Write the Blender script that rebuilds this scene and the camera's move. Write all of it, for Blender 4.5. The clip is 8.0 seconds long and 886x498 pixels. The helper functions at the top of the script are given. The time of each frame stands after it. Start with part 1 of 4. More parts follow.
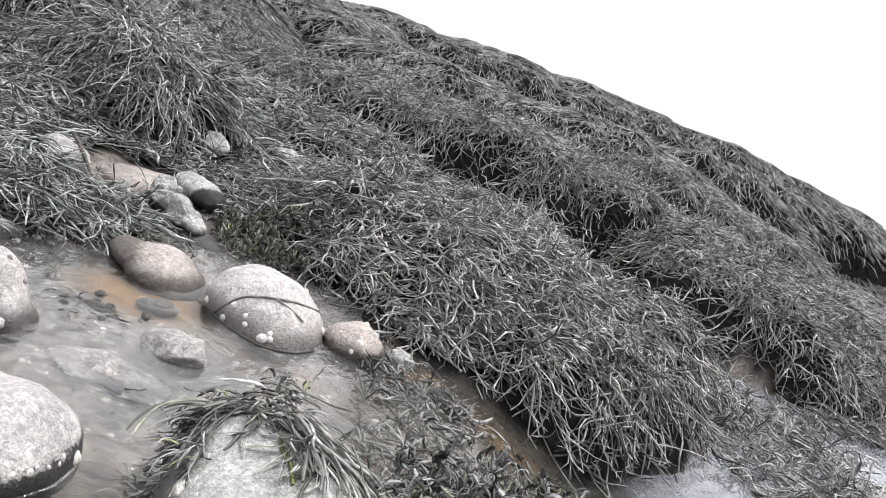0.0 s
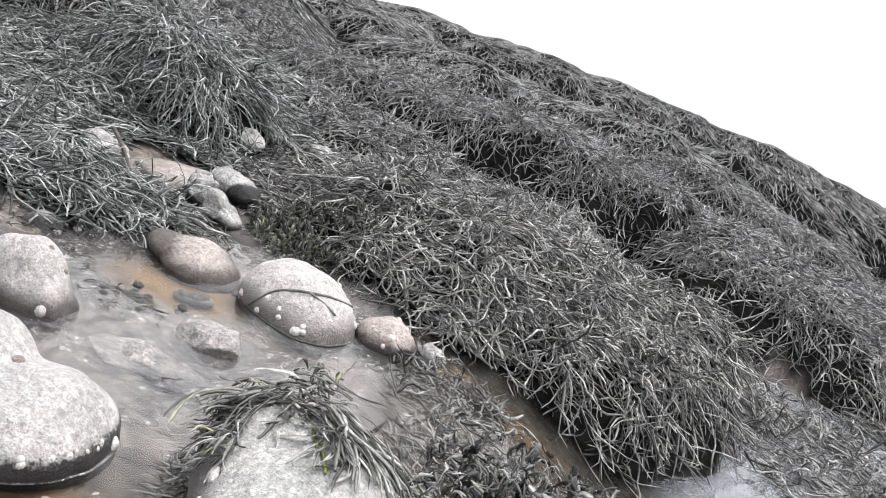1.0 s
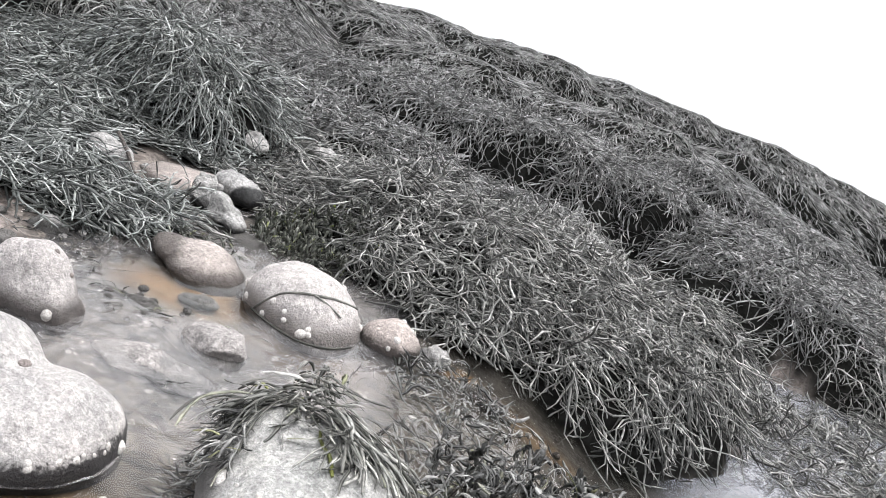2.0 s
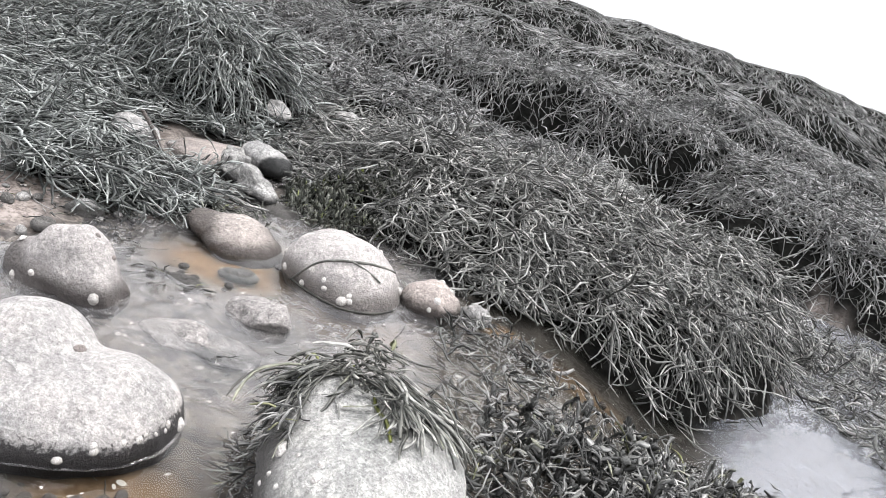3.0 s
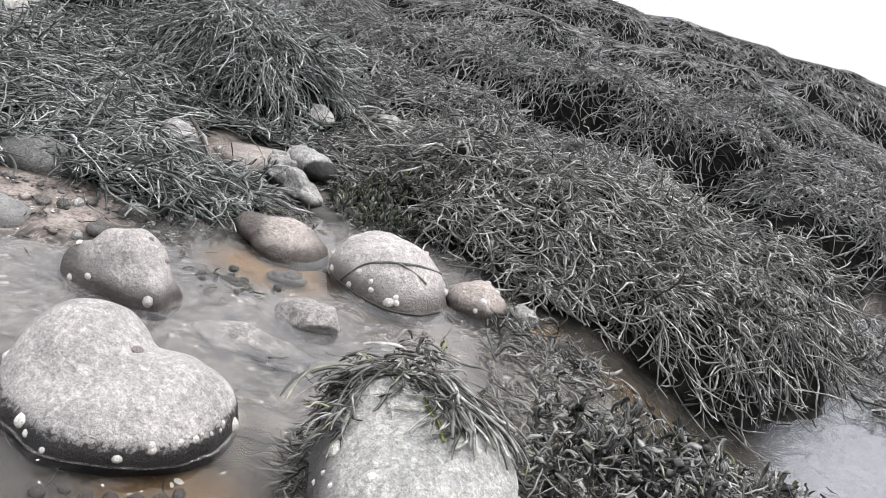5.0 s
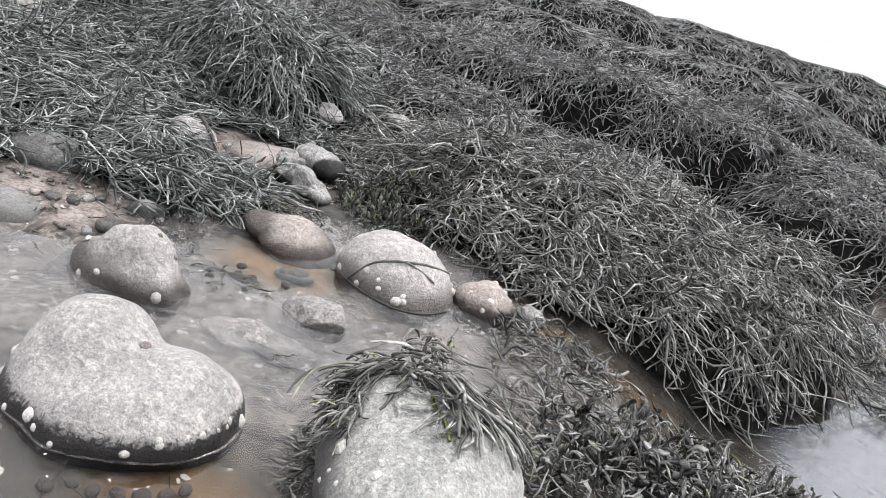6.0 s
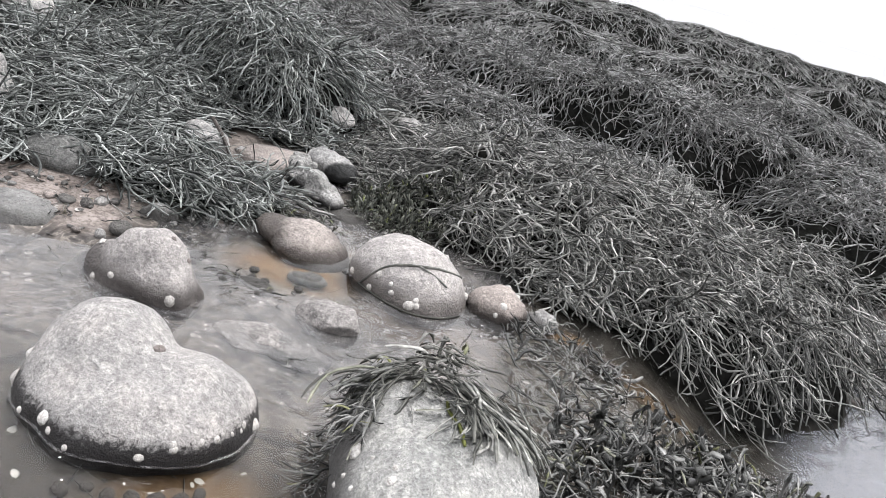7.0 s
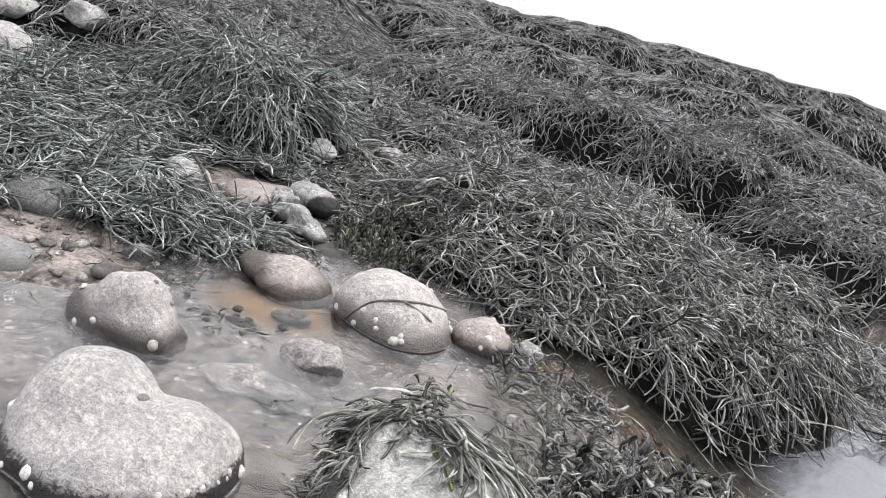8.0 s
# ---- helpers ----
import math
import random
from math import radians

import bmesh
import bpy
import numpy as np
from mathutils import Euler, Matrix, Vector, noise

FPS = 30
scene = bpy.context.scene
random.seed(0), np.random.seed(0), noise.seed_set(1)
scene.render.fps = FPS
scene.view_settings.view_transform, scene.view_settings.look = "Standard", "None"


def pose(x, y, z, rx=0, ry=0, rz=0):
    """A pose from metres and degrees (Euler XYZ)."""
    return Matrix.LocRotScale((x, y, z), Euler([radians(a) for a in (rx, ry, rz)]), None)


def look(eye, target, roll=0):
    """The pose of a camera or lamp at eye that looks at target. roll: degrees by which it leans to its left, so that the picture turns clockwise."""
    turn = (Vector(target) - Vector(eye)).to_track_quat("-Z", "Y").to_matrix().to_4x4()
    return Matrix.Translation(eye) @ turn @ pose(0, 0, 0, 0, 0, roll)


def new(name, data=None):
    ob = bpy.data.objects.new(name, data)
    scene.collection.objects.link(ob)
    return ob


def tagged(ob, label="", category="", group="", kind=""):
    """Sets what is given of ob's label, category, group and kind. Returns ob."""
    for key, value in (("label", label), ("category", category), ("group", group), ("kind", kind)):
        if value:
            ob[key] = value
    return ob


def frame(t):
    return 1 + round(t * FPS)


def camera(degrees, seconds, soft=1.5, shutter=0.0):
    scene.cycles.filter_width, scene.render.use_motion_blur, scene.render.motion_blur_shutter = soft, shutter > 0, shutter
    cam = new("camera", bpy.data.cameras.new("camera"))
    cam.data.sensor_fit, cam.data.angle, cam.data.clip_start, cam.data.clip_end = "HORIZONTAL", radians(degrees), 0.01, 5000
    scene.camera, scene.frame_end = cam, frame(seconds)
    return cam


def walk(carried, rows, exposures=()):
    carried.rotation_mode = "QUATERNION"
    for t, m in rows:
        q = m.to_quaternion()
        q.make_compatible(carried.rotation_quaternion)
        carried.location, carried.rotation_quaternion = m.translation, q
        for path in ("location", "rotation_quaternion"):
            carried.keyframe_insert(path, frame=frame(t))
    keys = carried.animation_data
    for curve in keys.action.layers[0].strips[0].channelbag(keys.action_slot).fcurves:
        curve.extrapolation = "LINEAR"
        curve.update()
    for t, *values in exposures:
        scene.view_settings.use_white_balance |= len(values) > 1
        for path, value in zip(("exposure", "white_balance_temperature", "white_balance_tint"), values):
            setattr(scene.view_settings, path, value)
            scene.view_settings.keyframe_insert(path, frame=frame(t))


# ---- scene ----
cam = camera(58.0, 8.0, soft=1.0)
PATH = [
    (0, (0.0616, -0.0033, 1.0288), (0.2460, 1.9115, 0.4814), 21.08),
    (0.5, (0.0543, -0.0048, 1.0168), (0.1653, 1.9092, 0.4475), 21.02),
    (1, (0.0612, -0.0111, 1.0162), (0.1727, 1.9018, 0.4433), 21.14),
    (1.5, (0.0578, -0.0121, 1.0139), (0.1485, 1.8997, 0.4335), 21.05),
    (1.7, (0.0578, -0.0121, 1.0139), (0.1527, 1.8997, 0.4420), 21.05),
    (2.8, (0.0328, 0.0044, 1.0213), (0.1269, 1.9051, 0.4059), 17.98),
    (3, (0.0186, 0.0017, 1.0109), (0.1005, 1.8773, 0.3212), 16.87),
    (3.5, (-0.0060, 0.0028, 0.9999), (0.0305, 1.8642, 0.2691), 15.90),
    (4, (-0.0074, 0.0003, 0.9945), (-0.0099, 1.8588, 0.2556), 15.33),
    (4.5, (0.0000, -0.0000, 1.0000), (0.0001, 1.8671, 0.2831), 15.01),
    (5, (-0.0005, -0.0026, 1.0012), (-0.0135, 1.8675, 0.2924), 15.34),
    (6.5, (-0.0074, -0.0031, 0.9963), (-0.0433, 1.8645, 0.2816), 15.77),
    (7, (-0.0141, 0.0026, 0.9935), (-0.0678, 1.8717, 0.2838), 15.65),
    (7.5, (-0.0151, 0.0004, 0.9947), (-0.0652, 1.8731, 0.2943), 16.35),
    (8, (-0.0196, 0.0094, 1.0352), (-0.0509, 1.8987, 0.3798), 14.52),
]
walk(cam, [(t, look(eye, target, roll)) for t, eye, target, roll in PATH], exposures=[(0.0, 0.10), (1.7, 0.18), (3.0, 0.18), (3.5, 0.02), (4.5, -0.08), (7.0, -0.11), (8.0, -0.07)])

# ---- light: bright overcast sky ----
SUN_EL, SUN_AZ = radians(66), radians(40)
world = bpy.data.worlds.new("overcast_sky")
scene.world = world
world.use_nodes = True
wn, wl = world.node_tree.nodes, world.node_tree.links
wn.clear()
sky = wn.new("ShaderNodeTexSky")
sky.sky_type = "NISHITA"
sky.sun_disc = False
sky.sun_elevation, sky.sun_rotation = SUN_EL, SUN_AZ
sky.air_density, sky.dust_density, sky.ozone_density = 1.0, 6.0, 1.0
grey = wn.new("ShaderNodeHueSaturation")
grey.inputs["Saturation"].default_value = 0.12
cloud = wn.new("ShaderNodeMix")
cloud.data_type = "RGBA"
cloud.inputs["Factor"].default_value = 0.32
cloud.inputs["B"].default_value = (13.1, 13.2, 14.1, 1)
back = wn.new("ShaderNodeBackground")
back.inputs["Strength"].default_value = 0.32
wout = wn.new("ShaderNodeOutputWorld")
wl.new(sky.outputs["Color"], grey.inputs["Color"])
wl.new(grey.outputs["Color"], cloud.inputs["A"])
wl.new(cloud.outputs["Result"], back.inputs["Color"])
wl.new(back.outputs["Background"], wout.inputs["Surface"])
sun = new("sun", bpy.data.lights.new("sun", "SUN"))
sun.data.energy, sun.data.angle, sun.data.color = 2.2, radians(36), (1.0, 0.99, 0.98)
sun.matrix_world = look((math.sin(SUN_AZ) * math.cos(SUN_EL) * 20, math.cos(SUN_AZ) * math.cos(SUN_EL) * 20, math.sin(SUN_EL) * 20), (0, 2, 0))


# ---- materials ----
def material(name):
    m = bpy.data.materials.new(name)
    m.use_nodes = True
    nt = m.node_tree
    return m, nt.nodes, nt.links, nt.nodes["Principled BSDF"]


def noise_node(n, l, scale, detail=4.0, rough=0.55, vector=None):
    t = n.new("ShaderNodeTexNoise")
    t.inputs["Scale"].default_value, t.inputs["Detail"].default_value, t.inputs["Roughness"].default_value = scale, detail, rough
    if vector is not None:
        l.new(vector, t.inputs["Vector"])
    return t


def ramp(n, l, fac, stops):
    r = n.new("ShaderNodeValToRGB")
    e = r.color_ramp.elements
    while len(e) < len(stops):
        e.new(0.5)
    for el, (p, c) in zip(e, stops):
        el.position, el.color = p, (*c, 1)
    l.new(fac, r.inputs["Fac"])
    return r


def mixc(n, l, fac, a, b, mode="MIX"):
    m = n.new("ShaderNodeMix")
    m.data_type, m.blend_type = "RGBA", mode
    for sock, v in (("Factor", fac), ("A", a), ("B", b)):
        if isinstance(v, (int, float)):
            m.inputs[sock].default_value = v
        elif isinstance(v, tuple):
            m.inputs[sock].default_value = (*v, 1)
        else:
            l.new(v, m.inputs[sock])
    return m.outputs["Result"]


def bump(n, l, height, strength, distance, bsdf, normal=None):
    b = n.new("ShaderNodeBump")
    b.inputs["Strength"].default_value, b.inputs["Distance"].default_value = strength, distance
    l.new(height, b.inputs["Height"])
    if normal is not None:
        l.new(normal, b.inputs["Normal"])
    l.new(b.outputs["Normal"], bsdf.inputs["Normal"])
    return b.outputs["Normal"]


def weed_material(name, dark, mid, light, rough=0.42, odd=None):
    m, n, l, b = material(name)
    geo = n.new("ShaderNodeNewGeometry")
    tex = n.new("ShaderNodeTexCoord")
    info = n.new("ShaderNodeObjectInfo")
    both = n.new("ShaderNodeMath")
    both.operation = "ADD"
    l.new(geo.outputs["Random Per Island"], both.inputs[0])
    l.new(info.outputs["Random"], both.inputs[1])
    part_of = n.new("ShaderNodeMath")
    part_of.operation = "FRACT"
    l.new(both.outputs["Value"], part_of.inputs[0])
    # wide tones per frond: strand highlights and dark gaps put into the colour
    pick = ramp(n, l, part_of.outputs["Value"], [(0.0, dark), (0.46, mid), (0.84, light), (0.95, light), (1.0, odd or light)])
    blot = noise_node(n, l, 48.0, 4.0, 0.65, tex.outputs["Object"])
    shade = ramp(n, l, blot.outputs["Fac"], [(0.32, (0.5, 0.5, 0.5)), (0.5, (0.95, 0.95, 0.95)), (0.68, (1.5, 1.5, 1.48))])
    # tone varies at random from clump to clump
    clump = noise_node(n, l, 13.0, 2.0, 0.5, tex.outputs["Object"])
    worn = ramp(n, l, clump.outputs["Fac"], [(0.36, (0.55, 0.56, 0.55)), (0.5, (0.95, 0.955, 0.945)), (0.64, (1.4, 1.39, 1.40))])
    shaded = mixc(n, l, 1.0, pick.outputs["Color"], shade.outputs["Color"], "MULTIPLY")
    l.new(mixc(n, l, 1.0, shaded, worn.outputs["Color"], "MULTIPLY"), b.inputs["Base Color"])
    rr = n.new("ShaderNodeMapRange")
    rr.inputs["To Min"].default_value, rr.inputs["To Max"].default_value = rough - 0.12, rough + 0.16
    l.new(blot.outputs["Fac"], rr.inputs["Value"])
    l.new(rr.outputs["Result"], b.inputs["Roughness"])
    b.inputs["Specular IOR Level"].default_value = 0.32
    fine = noise_node(n, l, 260.0, 2.0, 0.5, tex.outputs["Object"])
    bump(n, l, fine.outputs["Fac"], 0.45, 0.004, b)
    return m


WEED = weed_material("egg_wrack", (0.013, 0.013, 0.012), (0.080, 0.080, 0.075), (0.255, 0.253, 0.241), 0.50)
# fronds farther off: same wrack with darks lifted and contrast flattened
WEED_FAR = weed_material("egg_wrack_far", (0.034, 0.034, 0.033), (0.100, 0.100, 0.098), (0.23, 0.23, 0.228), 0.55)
WEED_COOL = weed_material("egg_wrack_cool", (0.013, 0.014, 0.0135), (0.090, 0.097, 0.092), (0.26, 0.273, 0.263), 0.48)
WEED_DARK = weed_material("bladder_wrack", (0.009, 0.009, 0.0085), (0.030, 0.030, 0.028), (0.20, 0.198, 0.19), 0.32, (0.13, 0.135, 0.04))
WEED_CAP = weed_material("wrack_straps", (0.026, 0.026, 0.021), (0.095, 0.094, 0.084), (0.24, 0.237, 0.22), 0.46, (0.13, 0.14, 0.03))
WEED_GREEN = weed_material("green_wrack", (0.014, 0.016, 0.011), (0.050, 0.053, 0.043), (0.17, 0.174, 0.150), 0.42, (0.16, 0.19, 0.03))


def rock_material(name, pale, grey_c, dark, wet_line=0.058, wet_soft=0.016, warm=None, mottle=1.0, flank=None):
    """Dry pale granite above, dark wet stone in a band above the water; a flank can be painted darker."""
    m, n, l, b = material(name)
    tex = n.new("ShaderNodeTexCoord")
    geo = n.new("ShaderNodeNewGeometry")
    o = tex.outputs["Object"]
    big = noise_node(n, l, 8.0, 5.0, 0.6, o)
    mid = noise_node(n, l, 74.0, 6.0, 0.70, o)
    mid.inputs["Distortion"].default_value = 0.8
    fine = noise_node(n, l, 125.0, 5.0, 0.7, o)
    grain = noise_node(n, l, 220.0, 2.0, 0.5, o)
    vein = noise_node(n, l, 6.0, 3.0, 0.5, o)
    vein.inputs["Distortion"].default_value = 1.5
    c1 = ramp(n, l, big.outputs["Fac"], [(0.3, grey_c), (0.5, pale), (0.72, warm or pale)])
    k = 1.0 - 0.32 * mottle
    patch = ramp(n, l, mid.outputs["Fac"], [(0.36, (k, k, k * 0.99)), (0.48, (0.93, 0.93, 0.93)), (0.56, (1.12, 1.11, 1.10)), (0.66, (1.3, 1.29, 1.27))])
    dry = mixc(n, l, 1.0, c1.outputs["Color"], patch.outputs["Color"], "MULTIPLY")
    streak = ramp(n, l, vein.outputs["Fac"], [(0.47, (1.0, 1.0, 1.0)), (0.5, (1.28, 1.28, 1.28)), (0.53, (1.0, 1.0, 1.0))])
    dry = mixc(n, l, 0.8, dry, streak.outputs["Color"], "MULTIPLY")
    speck = ramp(n, l, fine.outputs["Fac"], [(0.30, (0.70, 0.70, 0.70)), (0.46, (0.94, 0.94, 0.94)), (0.64, (1.12, 1.12, 1.12))])
    dry = mixc(n, l, 0.9, dry, speck.outputs["Color"], "MULTIPLY")
    gr = ramp(n, l, grain.outputs["Fac"], [(0.36, (0.84, 0.84, 0.84)), (0.62, (1.08, 1.08, 1.08))])
    dry = mixc(n, l, 0.8, dry, gr.outputs["Color"], "MULTIPLY")
    # faint lichen blooms and dark pits over the dry stone
    bloom = n.new("ShaderNodeTexVoronoi")
    bloom.feature, bloom.distance = "SMOOTH_F1", "EUCLIDEAN"
    bloom.inputs["Scale"].default_value = 34.0
    warp = mixc(n, l, 0.04, o, mid.outputs["Color"])
    l.new(warp, bloom.inputs["Vector"])
    spots = ramp(n, l, bloom.outputs["Distance"], [(0.12, (1.22, 1.21, 1.20)), (0.24, (1.0, 1.0, 1.0)), (0.50, (0.96, 0.96, 0.96)), (0.66, (0.74, 0.74, 0.75))])
    dry = mixc(n, l, 0.55, dry, spots.outputs["Color"], "MULTIPLY")
    crack = noise_node(n, l, 11.0, 5.0, 0.6, o)
    crack.inputs["Distortion"].default_value = 0.6
    lines_c = ramp(n, l, crack.outputs["Fac"], [(0.485, (1.0, 1.0, 1.0)), (0.497, (0.66, 0.65, 0.64)), (0.509, (1.0, 1.0, 1.0))])
    dry = mixc(n, l, 0.5, dry, lines_c.outputs["Color"], "MULTIPLY")
    sep = n.new("ShaderNodeSeparateXYZ")
    l.new(geo.outputs["Position"], sep.inputs["Vector"])
    add = n.new("ShaderNodeMath")
    add.operation = "MULTIPLY_ADD"
    l.new(mid.outputs["Fac"], add.inputs[0])
    add.inputs[1].default_value = -0.085
    l.new(sep.outputs["Z"], add.inputs[2])
    wet = n.new("ShaderNodeMapRange")
    wet.interpolation_type = "SMOOTHSTEP"
    wet.inputs["From Min"].default_value, wet.inputs["From Max"].default_value = wet_line - 0.0425 + wet_soft, wet_line - 0.0425 - wet_soft
    l.new(add.outputs["Value"], wet.inputs["Value"])
    wet_shade = wet.outputs["Result"]
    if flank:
        # one flank is painted dark, for damp and shaded sides alike: direction, offset along it, softness, strength
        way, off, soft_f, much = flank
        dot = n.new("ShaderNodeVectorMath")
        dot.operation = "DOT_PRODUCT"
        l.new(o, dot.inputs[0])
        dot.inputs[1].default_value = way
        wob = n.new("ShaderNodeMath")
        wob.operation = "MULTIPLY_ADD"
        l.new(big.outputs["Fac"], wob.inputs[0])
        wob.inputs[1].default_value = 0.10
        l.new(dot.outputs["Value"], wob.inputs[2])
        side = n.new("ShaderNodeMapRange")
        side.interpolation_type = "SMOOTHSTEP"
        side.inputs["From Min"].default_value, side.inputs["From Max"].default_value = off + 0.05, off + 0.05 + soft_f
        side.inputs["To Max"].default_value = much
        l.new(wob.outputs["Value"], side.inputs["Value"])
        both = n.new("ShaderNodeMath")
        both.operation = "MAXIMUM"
        l.new(wet_shade, both.inputs[0])
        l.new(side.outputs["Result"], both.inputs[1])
        wet_shade = both.outputs["Value"]
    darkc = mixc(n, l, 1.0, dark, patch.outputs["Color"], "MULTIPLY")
    l.new(mixc(n, l, wet_shade, dry, darkc), b.inputs["Base Color"])
    rr = n.new("ShaderNodeMapRange")
    rr.inputs["To Min"].default_value, rr.inputs["To Max"].default_value = 0.85, 0.45
    l.new(wet_shade, rr.inputs["Value"])
    l.new(rr.outputs["Result"], b.inputs["Roughness"])
    b.inputs["Specular IOR Level"].default_value = 0.3
    first = bump(n, l, mid.outputs["Fac"], 0.65, 0.012, b)
    second = bump(n, l, fine.outputs["Fac"], 0.9, 0.008, b, first)
    bump(n, l, grain.outputs["Fac"], 0.35, 0.002, b, second)
    return m


ROCK = rock_material("pale_granite", (0.345, 0.332, 0.322), (0.280, 0.272, 0.268), (0.020, 0.018, 0.018), 0.041, 0.010, (0.423, 0.397, 0.381), 0.8)
ROCK_SOFT = rock_material("worn_granite", (0.378, 0.356, 0.343), (0.298, 0.283, 0.275), (0.130, 0.117, 0.110), 0.050, 0.030, (0.459, 0.428, 0.409))
# left flank darkened in the colour: partly wet stone, partly its shaded side
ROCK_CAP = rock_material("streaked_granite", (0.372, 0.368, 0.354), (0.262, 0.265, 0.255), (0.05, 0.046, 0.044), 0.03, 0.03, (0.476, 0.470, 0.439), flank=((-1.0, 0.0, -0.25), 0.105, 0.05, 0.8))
# left and lower sides painted darker on the next two
ROCK_FLANK = rock_material("dark_flank_granite", (0.372, 0.350, 0.338), (0.293, 0.278, 0.271), (0.085, 0.075, 0.071), 0.050, 0.03, (0.451, 0.421, 0.403), flank=((-0.75, 0.0, -0.65), -0.002, 0.05, 0.9))
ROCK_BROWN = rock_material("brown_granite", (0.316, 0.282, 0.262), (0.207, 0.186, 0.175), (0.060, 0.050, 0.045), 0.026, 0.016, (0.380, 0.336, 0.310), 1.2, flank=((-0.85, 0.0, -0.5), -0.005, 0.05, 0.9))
ROCK_MUTED = rock_material("drab_granite", (0.135, 0.135, 0.13), (0.085, 0.086, 0.083), (0.04, 0.038, 0.036), -0.4, 0.02, (0.17, 0.168, 0.163), 1.3)
# the hollow's black shade is painted on the lower right side, not modelled
ROCK_HOLLOW = rock_material("painted_hollow_granite", (0.287, 0.282, 0.276), (0.138, 0.138, 0.136), (0.012, 0.012, 0.012), -0.4, 0.02, (0.380, 0.368, 0.356), 1.4, flank=((0.55, -0.55, -0.6), 0.034, 0.02, 1.0))
# underside painted near-black, standing in for shade beneath the stone
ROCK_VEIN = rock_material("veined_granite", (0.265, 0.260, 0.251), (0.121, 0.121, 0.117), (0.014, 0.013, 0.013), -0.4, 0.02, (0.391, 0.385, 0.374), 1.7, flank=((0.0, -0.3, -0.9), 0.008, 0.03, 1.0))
# near side painted darker towards the bottom
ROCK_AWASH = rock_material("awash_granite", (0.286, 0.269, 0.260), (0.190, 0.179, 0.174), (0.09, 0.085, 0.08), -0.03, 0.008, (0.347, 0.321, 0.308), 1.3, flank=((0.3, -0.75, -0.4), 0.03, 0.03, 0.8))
ROCK_GREY = rock_material("grey_granite", (0.253, 0.250, 0.244), (0.154, 0.154, 0.151), (0.095, 0.092, 0.088), 0.035, 0.02)
ROCK_PINK = rock_material("pink_granite", (0.330, 0.289, 0.267), (0.224, 0.199, 0.186), (0.065, 0.055, 0.050), 0.028, 0.016, (0.381, 0.330, 0.305))
ROCK_WET = rock_material("wet_stone", (0.11, 0.105, 0.10), (0.065, 0.062, 0.058), (0.04, 0.037, 0.034), 0.02, 0.03)
ROCK_HIGH = rock_material("dry_pale_stone", (0.312, 0.304, 0.295), (0.138, 0.137, 0.134), (0.03, 0.028, 0.028), -0.4, 0.02, (0.396, 0.384, 0.372), mottle=1.4)


def ground_material():
    m, n, l, b = material("shore_ground")
    tex = n.new("ShaderNodeTexCoord")
    o = tex.outputs["Object"]
    att = n.new("ShaderNodeAttribute")
    att.attribute_name = "weed"
    big = noise_node(n, l, 2.6, 4.0, 0.6, o)
    mid = noise_node(n, l, 22.0, 3.0, 0.6, o)
    fine = noise_node(n, l, 90.0, 3.0, 0.6, o)
    sand = ramp(n, l, big.outputs["Fac"], [(0.32, (0.066, 0.059, 0.054)), (0.5, (0.088, 0.081, 0.076)), (0.7, (0.118, 0.111, 0.106))])
    swirl = noise_node(n, l, 7.0, 4.0, 0.6, o)
    swirl.inputs["Distortion"].default_value = 2.6
    silt = ramp(n, l, swirl.outputs["Fac"], [(0.32, (0.35, 0.35, 0.37)), (0.45, (0.85, 0.85, 0.86)), (0.50, (2.3, 2.25, 2.15)), (0.55, (0.8, 0.8, 0.8)), (0.63, (1.5, 1.45, 1.4)), (0.74, (0.6, 0.6, 0.6))])
    patch = ramp(n, l, mid.outputs["Fac"], [(0.35, (0.62, 0.60, 0.58)), (0.55, (1.0, 1.0, 1.0)), (0.75, (1.1, 1.08, 1.05))])
    sandc = mixc(n, l, 1.0, sand.outputs["Color"], silt.outputs["Color"], "MULTIPLY")
    dry = n.new("ShaderNodeAttribute")
    dry.attribute_name = "dry"
    drysand = ramp(n, l, big.outputs["Fac"], [(0.35, (0.17, 0.146, 0.134)), (0.65, (0.25, 0.22, 0.205))])
    sandc = mixc(n, l, dry.outputs["Fac"], sandc, drysand.outputs["Color"])
    sandc = mixc(n, l, 1.0, sandc, patch.outputs["Color"], "MULTIPLY")
    grit = ramp(n, l, fine.outputs["Fac"], [(0.42, (0.5, 0.48, 0.47)), (0.5, (1.0, 1.0, 1.0)), (0.66, (1.15, 1.15, 1.15))])
    gritty = mixc(n, l, 0.8, sandc, grit.outputs["Color"], "MULTIPLY")
    sandc = mixc(n, l, dry.outputs["Fac"], sandc, gritty)
    # dark bed colour: mud, and the mound's shade painted along the runnel
    mud = n.new("ShaderNodeAttribute")
    mud.attribute_name = "mud"
    sandc = mixc(n, l, mud.outputs["Fac"], sandc, mixc(n, l, 1.0, (0.042, 0.038, 0.034), patch.outputs["Color"], "MULTIPLY"))
    # iron-stained sand where the trickle runs
    att2 = n.new("ShaderNodeAttribute")
    att2.attribute_name = "iron"
    sandc = mixc(n, l, att2.outputs["Fac"], sandc, mixc(n, l, 1.0, (0.15, 0.093, 0.046), patch.outputs["Color"], "MULTIPLY"))
    # near-black under the weed: shade between fronds is put into the ground colour
    gap_shade = ramp(n, l, mid.outputs["Fac"], [(0.35, (0.005, 0.005, 0.0046)), (0.7, (0.014, 0.014, 0.013))])
    l.new(mixc(n, l, att.outputs["Fac"], sandc, gap_shade.outputs["Color"]), b.inputs["Base Color"])
    b.inputs["Roughness"].default_value = 0.7
